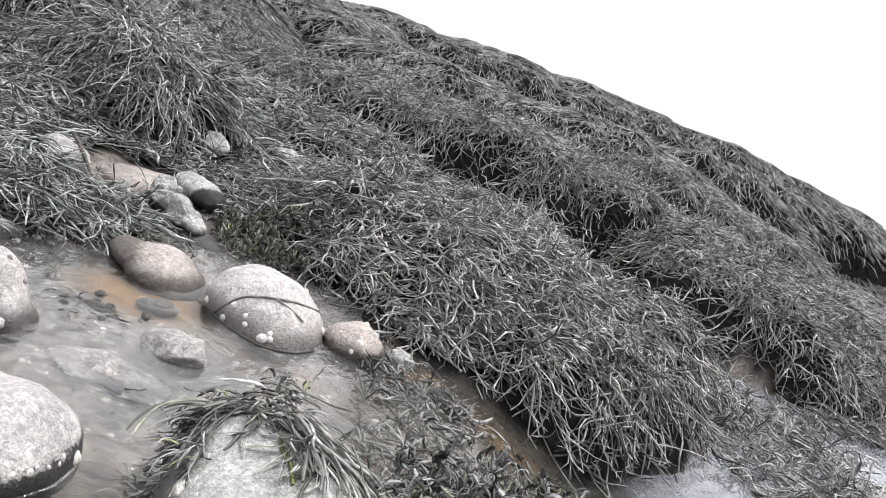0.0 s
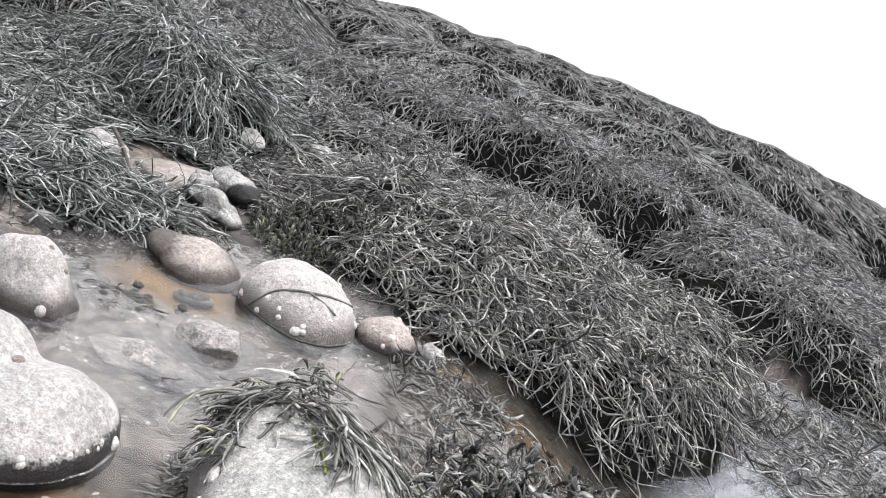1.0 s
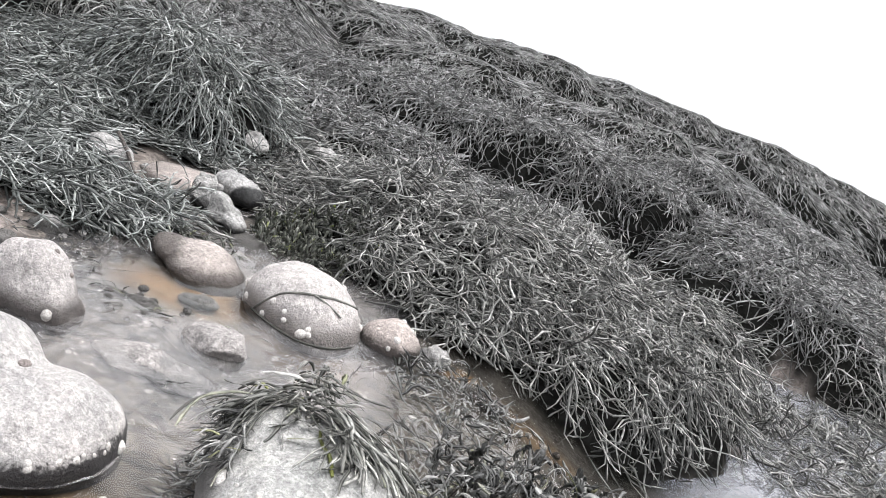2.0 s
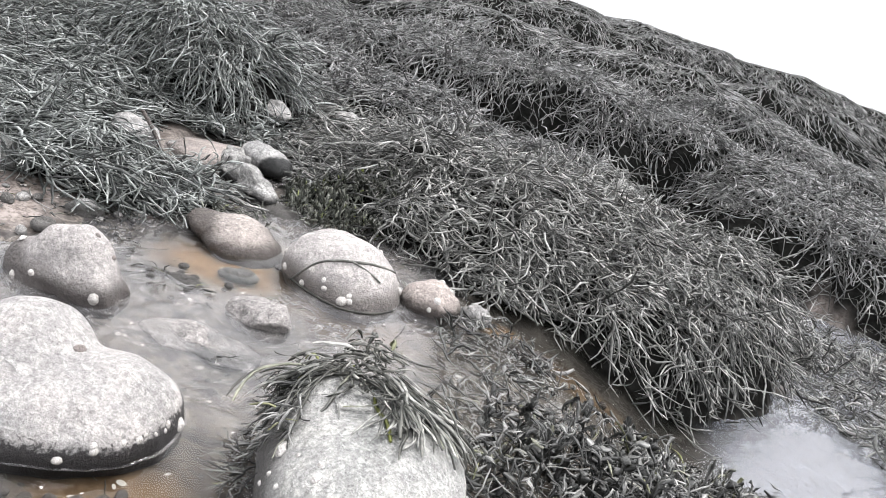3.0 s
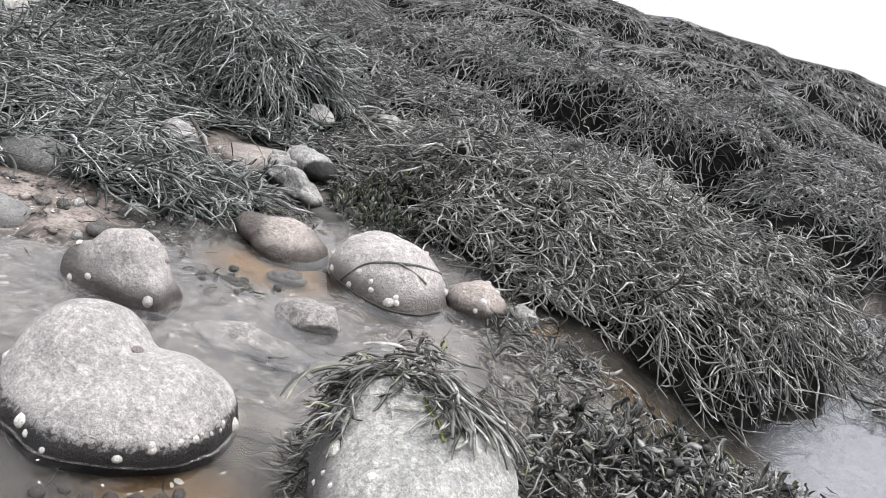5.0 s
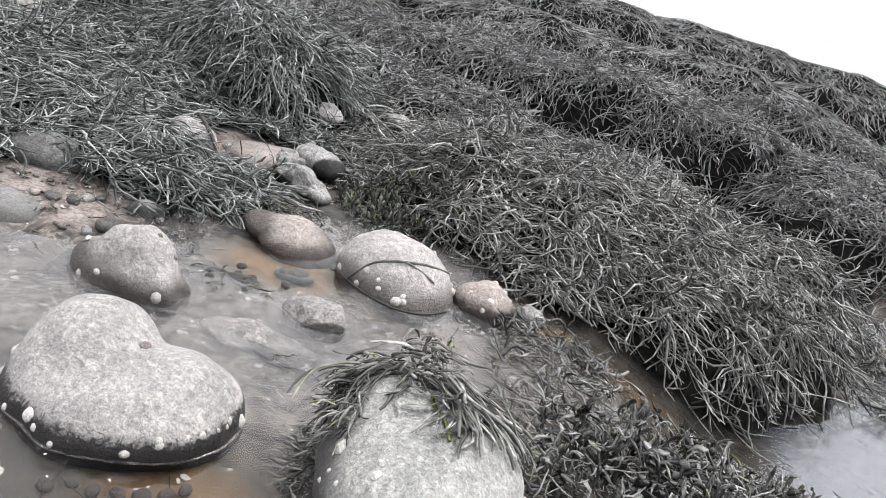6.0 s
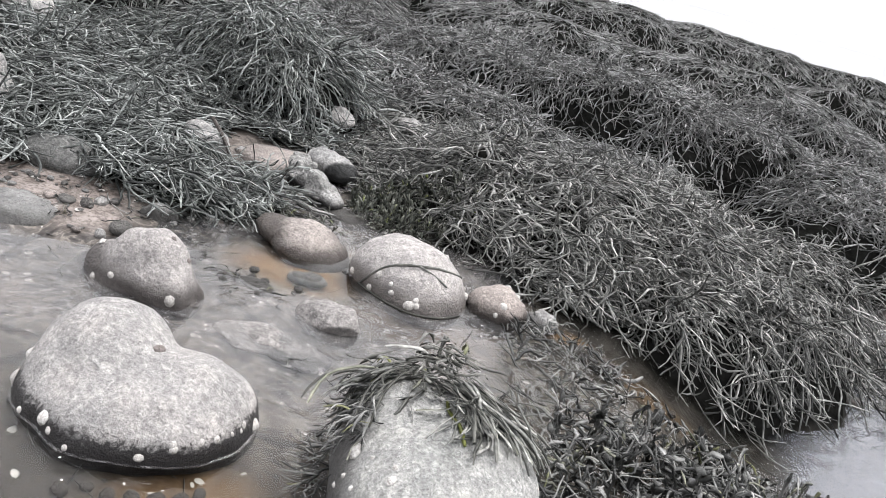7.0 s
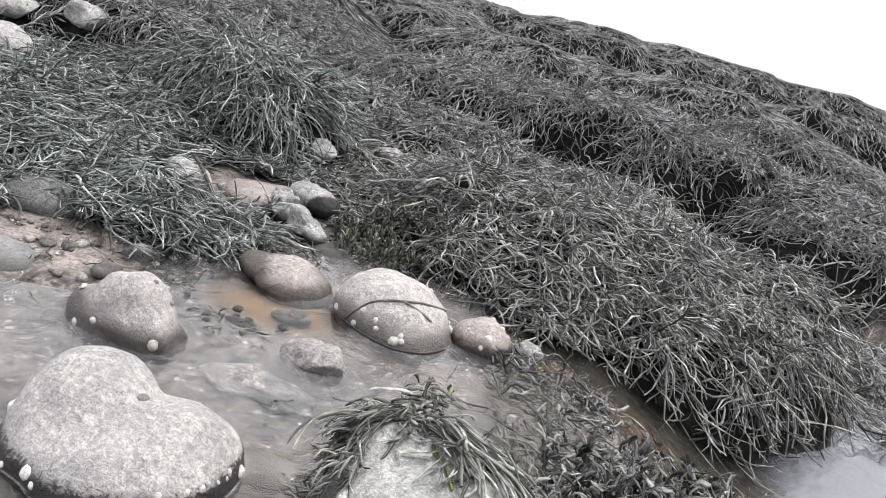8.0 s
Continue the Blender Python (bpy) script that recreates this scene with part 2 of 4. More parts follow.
    gloss = n.new("ShaderNodeMapRange")
    gloss.inputs["To Min"].default_value, gloss.inputs["To Max"].default_value = 0.06, 0.0
    l.new(att.outputs["Fac"], gloss.inputs["Value"])
    l.new(gloss.outputs["Result"], b.inputs["Specular IOR Level"])
    bump(n, l, mid.outputs["Fac"], 0.3, 0.012, b)
    return m


GROUND = ground_material()


def water_material(name, ripple, tint):
    """Shallow water: a mirror by Fresnel over clear water that holds drifting silt and painted sky sheen, by a mask on
    the surface.
    """
    m, n, l, b = material(name)
    n.remove(b)
    tex = n.new("ShaderNodeTexCoord")
    o = tex.outputs["Object"]
    w = noise_node(n, l, 11.0, 3.0, 0.5, o)
    w.inputs["Distortion"].default_value = 1.0
    gloss = n.new("ShaderNodeBsdfGlossy")
    gloss.inputs["Roughness"].default_value = 0.03
    wave = bump(n, l, w.outputs["Fac"], ripple, 0.02, gloss)
    clear = n.new("ShaderNodeBsdfTransparent")
    clear.inputs["Color"].default_value = (*tint, 1)
    silt = n.new("ShaderNodeBsdfDiffuse")
    drift = noise_node(n, l, 9.0, 6.0, 0.65, o)
    drift.inputs["Distortion"].default_value = 2.6
    cloud_n = noise_node(n, l, 4.2, 6.0, 0.62, o)
    cloud_n.inputs["Distortion"].default_value = 0.8
    tone = ramp(n, l, cloud_n.outputs["Fac"], [(0.34, (0.085, 0.084, 0.088)), (0.46, (0.150, 0.147, 0.150)), (0.56, (0.215, 0.203, 0.200)), (0.68, (0.285, 0.256, 0.244))])
    # bluish white of the reflected sky, painted over the lower pool
    sky_sheen = n.new("ShaderNodeAttribute")
    sky_sheen.attribute_name = "sky_sheen"
    # pale spots: foam, and glints painted with it
    froth_glint = noise_node(n, l, 21.0, 4.0, 0.6, o)
    froth_glint.inputs["Distortion"].default_value = 1.8
    pale = ramp(n, l, froth_glint.outputs["Fac"], [(0.57, (0.0, 0.0, 0.0)), (0.64, (1.0, 1.0, 1.0))])
    spotted = mixc(n, l, pale.outputs["Color"], tone.outputs["Color"], (0.38, 0.365, 0.36))
    l.new(mixc(n, l, sky_sheen.outputs["Fac"], spotted, (0.27, 0.28, 0.31)), silt.inputs["Color"])
    much = ramp(n, l, drift.outputs["Fac"], [(0.30, (0.1, 0.1, 0.1)), (0.42, (0.55, 0.55, 0.55)), (0.47, (1.0, 1.0, 1.0)), (0.51, (0.35, 0.35, 0.35)), (0.57, (0.75, 0.75, 0.75)), (0.61, (1.0, 1.0, 1.0)), (0.72, (0.15, 0.15, 0.15))])
    att = n.new("ShaderNodeAttribute")
    att.attribute_name = "silt_sheen"
    fac = n.new("ShaderNodeMath")
    fac.operation = "MULTIPLY"
    l.new(much.outputs["Color"], fac.inputs[0])
    l.new(att.outputs["Fac"], fac.inputs[1])
    body = n.new("ShaderNodeMixShader")
    l.new(fac.outputs["Value"], body.inputs["Fac"])
    l.new(clear.outputs["BSDF"], body.inputs[1])
    l.new(silt.outputs["BSDF"], body.inputs[2])
    fres = n.new("ShaderNodeFresnel")
    fres.inputs["IOR"].default_value = 1.33
    l.new(wave, fres.inputs["Normal"])
    mix = n.new("ShaderNodeMixShader")
    l.new(fres.outputs["Fac"], mix.inputs["Fac"])
    l.new(body.outputs["Shader"], mix.inputs[1])
    l.new(gloss.outputs["BSDF"], mix.inputs[2])
    l.new(mix.outputs["Shader"], n["Material Output"].inputs["Surface"])
    return m


WATER = water_material("pool_water", 0.34, (0.93, 0.93, 0.91))
SEA = water_material("sea_water", 0.2, (0.9, 0.92, 0.93))


# ---- the shore as one surface ----
def smoothstep(a, b, v):
    t = np.clip((v - a) / (b - a), 0, 1)
    return t * t * (3 - 2 * t)


class Waves:
    """A cheap smooth random field: a sum of sines."""

    def __init__(self, seed, scale, count=14):
        r = np.random.RandomState(seed)
        a = r.uniform(0, 2 * np.pi, count)
        k = r.uniform(0.6, 1.6, count) / scale
        self.kx, self.ky, self.ph = np.cos(a) * k, np.sin(a) * k, r.uniform(0, 2 * np.pi, count)

    def __call__(self, x, y):
        s = 0.0
        for kx, ky, ph in zip(self.kx, self.ky, self.ph):
            s = s + np.sin(kx * x + ky * y + ph)
        return s / math.sqrt(len(self.kx)) * 1.0


LOW, MID, FINE = Waves(3, 0.55), Waves(5, 0.17), Waves(8, 0.07)


def level(x, y):
    """The water's height: still in the pool, then a trickle down to a lower pool."""
    return -0.29 * smoothstep(0.25, 1.25, x + 0.0 * y)


FOOT_X = [-9.0, -3.0, -1.75, -1.3, -1.0, -0.72, -0.55, -0.32, -0.10, 0.15, 0.32, 0.55, 0.85, 1.05, 1.42, 1.70, 1.95, 2.15, 2.6, 9.0]
FOOT_Y = [1.7, 1.9, 2.10, 2.22, 2.26, 2.42, 2.62, 2.72, 2.62, 2.46, 2.38, 2.46, 2.36, 2.34, 2.62, 3.00, 3.6, 4.05, 3.8, 3.2]


def foot(x):
    return np.interp(x, FOOT_X, FOOT_Y)


# weed-covered rock ribs: centre x, y, turn of the long axis, half length, half width before and behind, top height,
# fall along the axis, squareness in plan, roundness of the profile
RIBS = {
    "front": (0.72, 3.46, -8, 0.98, 0.98, 0.56, 0.16, -0.05, 2.2, 0.48),
    "front_shoulder": (0.20, 3.24, -14, 0.78, 0.72, 0.42, 0.195, -0.06, 2.1, 0.5),
    "front_end": (1.32, 3.36, -30, 0.50, 0.46, 0.36, 0.085, -0.12, 2.2, 0.5),
    "second": (-0.15, 4.68, -20, 1.45, 0.62, 0.34, 0.180, -0.105, 2.2, 0.44),
    "second_end": (0.78, 4.35, -25, 0.55, 0.52, 0.32, 0.115, -0.15, 2.2, 0.5),
    "third": (0.35, 5.85, -8, 1.80, 0.72, 0.70, 0.40, 0.03, 2.6, 0.36),
    "third_end": (0.98, 5.45, -35, 0.62, 0.55, 0.45, 0.40, -0.10, 2.2, 0.42),
    "right": (2.50, 5.35, -38, 1.45, 1.02, 0.80, 0.22, -0.02, 2.5, 0.40),
    "right_front": (2.40, 4.75, -25, 0.95, 0.66, 0.50, 0.17, -0.08, 2.3, 0.40),
    "left": (-1.15, 3.82, -10, 0.52, 0.34, 0.40, 0.345, -0.20, 2.3, 0.42),
    "left_back": (-2.35, 4.75, -20, 0.95, 0.60, 0.60, 0.52, -0.05, 2.2, 0.45),
    "far_low": (2.4, 7.2, -14, 2.3, 1.30, 0.55, 0.49, -0.17, 2.3, 0.60),
    "far_mid": (0.3, 7.7, -5, 1.7, 0.75, 0.60, 0.53, 0.0, 2.3, 0.42),
    "far_notch": (3.3, 8.25, -20, 1.2, 0.60, 0.55, 0.55, -0.03, 2.4, 0.38),
    "crest": (1.6, 9.4, -4, 5.25, 1.05, 0.90, 0.755, -0.006, 2.2, 0.42),
    "crest_left": (-3.0, 8.6, 8, 3.2, 1.4, 1.2, 0.70, 0.0, 2.2, 0.45),
    "mat": (0.78, 1.66, 34, 0.66, 0.30, 0.26, -0.06, -0.24, 2.2, 0.6),
}


def base_height(x, y):
    lv = level(x, y)
    sand = lv - 0.026 + 0.012 * LOW(x, y) + 0.004 * MID(x, y)
    # a sand bank at the pool's far left shore
    sand = sand + 0.05 * smoothstep(-0.70, -1.15, x) * smoothstep(1.72, 2.1, y)
    # silt shoals that nearly reach the surface between the boulders
    sand = sand + 0.034 * np.exp(-((x + 0.62) / 0.17) ** 2 - ((y - 1.98) / 0.12) ** 2) + 0.016 * np.exp(-((x + 0.98) / 0.2) ** 2 - ((y - 2.0) / 0.12) ** 2)
    past = np.maximum(y - foot(x), 0)
    land = lv + 0.030 * smoothstep(0.0, 0.25, past) + 0.085 * np.clip(y - 4.5, 0, 20)
    land = land + 0.09 * smoothstep(-1.05, -1.5, x) * np.clip(past, 0, 2.5) + 0.10 * smoothstep(-1.3, -2.6, x) * np.clip(y - 3.6, 0, 4)
    land = land + 0.02 * LOW(x, y) * smoothstep(0, 0.5, past) - 0.05 * np.clip(x - 1.3, 0, 3) * smoothstep(3.5, 5.0, y)
    # the sandy inlet between the stones
    inlet = smoothstep(1.0, 0.5, np.hypot((x + 0.80) / 0.36, (y - 3.05) / 0.62))
    land = land * (1 - inlet) + (lv + 0.004) * inlet
    return np.where(past > 0, np.maximum(sand, land - 0.02), sand)


def ribs_at(x, y):
    out = []
    wob_x, wob_y = x + 0.05 * MID(x + 3, y), y + 0.05 * MID(x, y + 7)
    for cx, cy, turn, a, fore, aft, top, fall, p, e in RIBS.values():
        c, s = math.cos(radians(turn)), math.sin(radians(turn))
        u, v = (wob_x - cx) * c + (wob_y - cy) * s, -(wob_x - cx) * s + (wob_y - cy) * c
        q = np.abs(u / a) ** p + np.abs(v / np.where(v < 0, fore, aft)) ** p
        low = min(top - 0.1, float(base_height(np.float64(cx), np.float64(cy)))) - 0.22
        out.append(low + (top + fall * u - low) * np.clip(1 - q, 0, None) ** e - 0.6 * np.clip(q - 1, 0, 3))
    return out


def weedy(x, y):
    """1 where weed grows: past the pool's shore and on the ribs."""
    g = smoothstep(-0.02, 0.06, y - foot(x) + 0.03 * FINE(x, y))
    up = np.max(np.stack(ribs_at(x, y)), 0) - base_height(x, y)
    return np.maximum(g, smoothstep(0.0, 0.03, up))


def height(x, y):
    x, y = np.asarray(x, float), np.asarray(y, float)
    h = base_height(x, y)
    for r in ribs_at(x, y):
        d = 0.03
        h = np.maximum(h, r) + d * np.exp(-np.abs(h - r) / d) * 0.3
    past = y - foot(x)
    inlet = smoothstep(1.1, 0.6, np.hypot((x + 0.80) / 0.36, (y - 3.05) / 0.62))
    h = h + (1 - inlet) * smoothstep(0.05, 0.4, past) * (0.032 * MID(x, y) + 0.012 * FINE(x, y))
    # past the crest and far to the sides the shore falls to the sea
    out = np.maximum.reduce([(y - 10.3) / 4.0, (x - 9.5) / 4.0, (-6.5 - x) / 6.0, (-2.5 - y) / 4.0])
    k = smoothstep(0, 1, out)
    return h * (1 - k) + (-2.2) * k


def grid_mesh(name, xs, ys, fn):
    X, Y = np.meshgrid(xs, ys)
    Z = fn(X, Y)
    nx, ny = len(xs), len(ys)
    idx = np.arange(nx * ny).reshape(ny, nx)
    quads = np.stack([idx[:-1, :-1], idx[:-1, 1:], idx[1:, 1:], idx[1:, :-1]], -1).reshape(-1, 4)
    return quad_mesh(name, np.stack([X, Y, Z], -1).reshape(-1, 3), quads)


def quad_mesh(name, verts, quads):
    me = bpy.data.meshes.new(name)
    me.vertices.add(len(verts))
    me.vertices.foreach_set("co", np.ascontiguousarray(verts, dtype=np.float32).ravel())
    me.loops.add(quads.size)
    me.loops.foreach_set("vertex_index", np.ascontiguousarray(quads, dtype=np.int32).ravel())
    me.polygons.add(len(quads))
    me.polygons.foreach_set("loop_start", np.arange(len(quads), dtype=np.int32) * 4)
    me.polygons.foreach_set("loop_total", np.full(len(quads), 4, dtype=np.int32))
    me.polygons.foreach_set("use_smooth", np.ones(len(quads), dtype=bool))
    me.update()
    return me


far_out = np.array([25.0, 60.0, 200.0, 800.0, 3000.0])
gx = np.concatenate([-far_out[::-1], np.arange(-13, -3, 0.25), np.arange(-3, 3.6, 0.04), np.arange(3.6, 14, 0.15), far_out])
gy = np.concatenate([-far_out[::-1], np.arange(-7, 0.5, 0.25), np.arange(0.5, 6.5, 0.04), np.arange(6.5, 14.6, 0.10), far_out])
shore = new("ground", grid_mesh("ground", gx, gy, height))
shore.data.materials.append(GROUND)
GX, GY = np.meshgrid(gx, gy)
PAST = GY - foot(GX)
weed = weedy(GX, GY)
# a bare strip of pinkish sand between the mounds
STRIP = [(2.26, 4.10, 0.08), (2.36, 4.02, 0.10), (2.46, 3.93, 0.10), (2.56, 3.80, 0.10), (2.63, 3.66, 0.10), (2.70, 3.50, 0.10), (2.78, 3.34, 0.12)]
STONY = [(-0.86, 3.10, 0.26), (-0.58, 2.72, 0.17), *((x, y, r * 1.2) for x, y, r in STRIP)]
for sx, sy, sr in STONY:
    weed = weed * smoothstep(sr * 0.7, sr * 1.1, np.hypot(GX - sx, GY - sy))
iron = np.maximum.reduce([
    smoothstep(0.22, 0.08, np.hypot((GX + 0.50) * 0.8, (GY - 2.15) * 1.3)),
    0.9 * smoothstep(0.10, 0.03, np.hypot((GX - 0.37) * 0.9, (GY - 2.28) * 1.6)),
    0.42 * smoothstep(0.22, 0.06, np.hypot((GX - 0.66) * 0.8 + (GY - 2.22) * 0.4, (GY - 2.22) * 2.0)) * smoothstep(-0.8, 0.4, MID(GX, GY)),
    0.6 * smoothstep(0.2, 0.08, np.hypot((GX + 0.36) * 1.0, (GY - 1.12) * 1.2)),
    0.25 * smoothstep(0.22, 0.1, np.hypot((GX + 0.12) * 0.8, (GY - 2.02) * 1.6)),
])
# dark lower pool bed; along the runnel, the mound's shade and reflection painted in
mud = np.maximum(smoothstep(0.85, 1.15, GX) * (GY < 4.2), smoothstep(0.34, 0.12, np.abs(GY - foot(GX) + 0.12)) * smoothstep(0.22, 0.45, GX) * (GX < 1.2))
# the bed is darkened below the big boulder too
mud = np.maximum(mud, 0.85 * smoothstep(0.42, 0.16, np.hypot((GX + 0.48) * 0.8, GY - 1.02)))
dryness = smoothstep(0.004, 0.03, height(GX, GY) - level(GX, GY))
for sx, sy, sr in STRIP:
    mud = mud * smoothstep(sr * 0.6, sr * 1.1, np.hypot(GX - sx, GY - sy))
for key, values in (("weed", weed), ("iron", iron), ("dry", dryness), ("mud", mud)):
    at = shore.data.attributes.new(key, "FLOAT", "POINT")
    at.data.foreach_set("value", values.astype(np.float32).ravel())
tagged(shore, "wet sand and weed-covered bedrock of a rocky shore, painted near-black under the weed", "shore ground", kind="structure")

wx, wy = np.concatenate([np.arange(-6.4, -3.5, 0.3), np.arange(-3.5, 3.6, 0.06), np.arange(3.6, 9.4, 0.3)]), np.arange(-2.5, 4.6, 0.06)
pool = new("water", grid_mesh("water", wx, wy, lambda x, y: level(x, y) + 0.0008 * MID(x, y)))
pool.data.materials.append(WATER)
WX, WY = np.meshgrid(wx, wy)
silt_sheen = 0.55 * smoothstep(0.22, 0.05, WX) * smoothstep(0.17, 0.30, np.hypot(WX + 0.47, (WY - 2.17) * 1.1)) * smoothstep(0.08, 0.22, np.hypot(WX + 0.40, (WY - 1.09) * 1.2))
silt_sheen = silt_sheen * (0.8 + 0.2 * smoothstep(1.12, 1.75, WY)) * (0.18 + 0.82 * smoothstep(0.24, 0.52, np.hypot((WX + 0.50) * 0.8, WY - 1.03)))
# the lower pool is covered with the painted sky reflection
silt_sheen = np.maximum(silt_sheen, 0.6 * smoothstep(1.16, 1.36, WX + 0.25 * (2.6 - WY)))
for key, values in (("silt_sheen", silt_sheen), ("sky_sheen", smoothstep(1.0, 1.25, WX))):
    at = pool.data.attributes.new(key, "FLOAT", "POINT")
    at.data.foreach_set("value", values.astype(np.float32).ravel())
pool.visible_shadow = False
tagged(pool, "shallow clear grey tide pool water over sand", "water", kind="structure")
sx = np.array([-4000.0, -400.0, -60.0, -8.0, 8.0, 60.0, 400.0, 4000.0])
sea = new("sea_water", grid_mesh("sea_water", sx, sx, lambda x, y: x * 0 - 1.6))
sea.data.materials.append(SEA)
tagged(sea, "pale calm sea beyond the weed-covered crest", "sea", kind="structure")


# ---- seaweed fronds ----
# the shore's height on a fine grid, to look up quickly
TX, TY = np.arange(-4.5, 7.0, 0.02), np.arange(0.4, 11.5, 0.02)
TZ = height(*np.meshgrid(TX, TY))


def quick(x, y):
    fx, fy = np.clip((x - TX[0]) / 0.02, 0, len(TX) - 2.001), np.clip((y - TY[0]) / 0.02, 0, len(TY) - 2.001)
    i, j = fx.astype(int), fy.astype(int)
    u, v = fx - i, fy - j
    return (TZ[j, i] * (1 - u) + TZ[j, i + 1] * u) * (1 - v) + (TZ[j + 1, i] * (1 - u) + TZ[j + 1, i + 1] * u) * v


RNG = np.random.RandomState(11)


def drape(roots, dirs, length, rings, lift, droop=0.55, wander=0.26, downhill=0.45, ground=quick):
    """Lets fronds fall from their roots over the ground; returns their middle lines, (n, rings, 3)."""
    n = len(roots)
    h = (length / (rings - 1))[:, None]
    p, d = roots.copy(), dirs.copy()
    line = [p.copy()]
    curl = RNG.normal(0, wander * 0.6, (n, 3))
    e = 0.03
    for _ in range(rings - 1):
        gxx = (ground(p[:, 0] + e, p[:, 1]) - ground(p[:, 0] - e, p[:, 1])) / (2 * e)
        gyy = (ground(p[:, 0], p[:, 1] + e) - ground(p[:, 0], p[:, 1] - e)) / (2 * e)
        slope = np.stack([-gxx, -gyy, 0 * gxx], 1)
        slope /= np.maximum(1.0, np.linalg.norm(slope, axis=1, keepdims=True))
        d = d + slope * downhill + RNG.normal(0, wander, (n, 3)) + curl
        d[:, 2] -= droop
        d /= np.linalg.norm(d, axis=1, keepdims=True)
        for _ in range(2):
            q = p + d * h
            floor = ground(q[:, 0], q[:, 1]) + lift
            q[:, 2] = np.maximum(q[:, 2], np.minimum(floor, p[:, 2] + h[:, 0]))
            d = q - p
            d /= np.maximum(np.linalg.norm(d, axis=1, keepdims=True), 1e-6)
        p = p + d * h
        line.append(p.copy())
    return np.stack(line, 1)


def straps(name, lines, width, thick=0.4, sides=4, bladders=0.0, taper=0.35, tip=0.25, flare=0.0):
    """Flattened tubes along the lines."""
    n, k, _ = lines.shape
    tan = np.gradient(lines, axis=1)
    tan /= np.maximum(np.linalg.norm(tan, axis=2, keepdims=True), 1e-9)
    ref = np.array([0, 0, 1.0]) + RNG.normal(0, 0.45, (n, 1, 3))
    side = np.cross(tan, ref)
    side /= np.maximum(np.linalg.norm(side, axis=2, keepdims=True), 1e-6)
    nor = np.cross(side, tan)
    s = np.linspace(0, 1, k)
    prof = np.minimum(1.0, 0.35 + 5 * s) * (1 - (1 - taper) * s**3) * (1 - flare + 2 * flare * s)
    w = width[:, None] * prof[None] * RNG.uniform(0.65, 1.3, (n, k))
    t = w * thick
    if bladders > 0:
        puff = (RNG.rand(n, k) < bladders) & (s[None] > 0.15)
        w = np.where(puff, w * 1.45, w)
        t = np.where(puff, w * 0.75, t)
    w[:, -1] *= tip
    ring = np.arange(sides) * 2 * np.pi / sides
    off = side[:, :, None] * (np.cos(ring)[None, None, :, None] * w[:, :, None, None] / 2) + nor[:, :, None] * (np.sin(ring)[None, None, :, None] * t[:, :, None, None] / 2)
    verts = (lines[:, :, None] + off).reshape(-1, 3)
    base = (np.arange(n)[:, None, None] * k + np.arange(k - 1)[None, :, None]) * sides
    j = np.arange(sides)[None, None, :]
    j2 = (j + 1) % sides
    quads = np.stack([base + j, base + j2, base + sides + j2, base + sides + j], -1).reshape(-1, 4)
    return quad_mesh(name, verts, quads)


def nearest_rib(x, y):
    r = np.stack([base_height(x, y) + 0.02, *ribs_at(x, y)], 0)
    return r.argmax(0)


BARE = [(-0.86, 3.02, 0.25), (-0.60, 2.76, 0.20), (-0.62, 2.96, 0.17), (-0.42, 2.68, 0.16), (-0.765, 3.68, 0.13), (-1.07, 2.80, 0.18), (-0.455, 3.90, 0.11), (-1.32, 2.24, 0.085), (-0.27, 2.76, 0.15), (-1.76, 2.53, 0.12), (-2.3, 3.52, 0.18), (-2.2, 4.08, 0.15), (-2.6, 4.0, 0.2), *((x, y, r * 0.6) for x, y, r in STRIP)]


# the shaded gap between the front rib and the broad mound: weed is thinned so near-black ground stands in for shade
SHADE_GAP = [(1.50, 4.95, 0.16), (1.60, 4.72, 0.17), (1.70, 4.52, 0.17), (1.84, 4.40, 0.17), (2.00, 4.30, 0.16), (2.16, 4.22, 0.14)]
FLOW, SWIRL, CLUMP = Waves(21, 0.22), Waves(23, 0.16), Waves(29, 0.06)


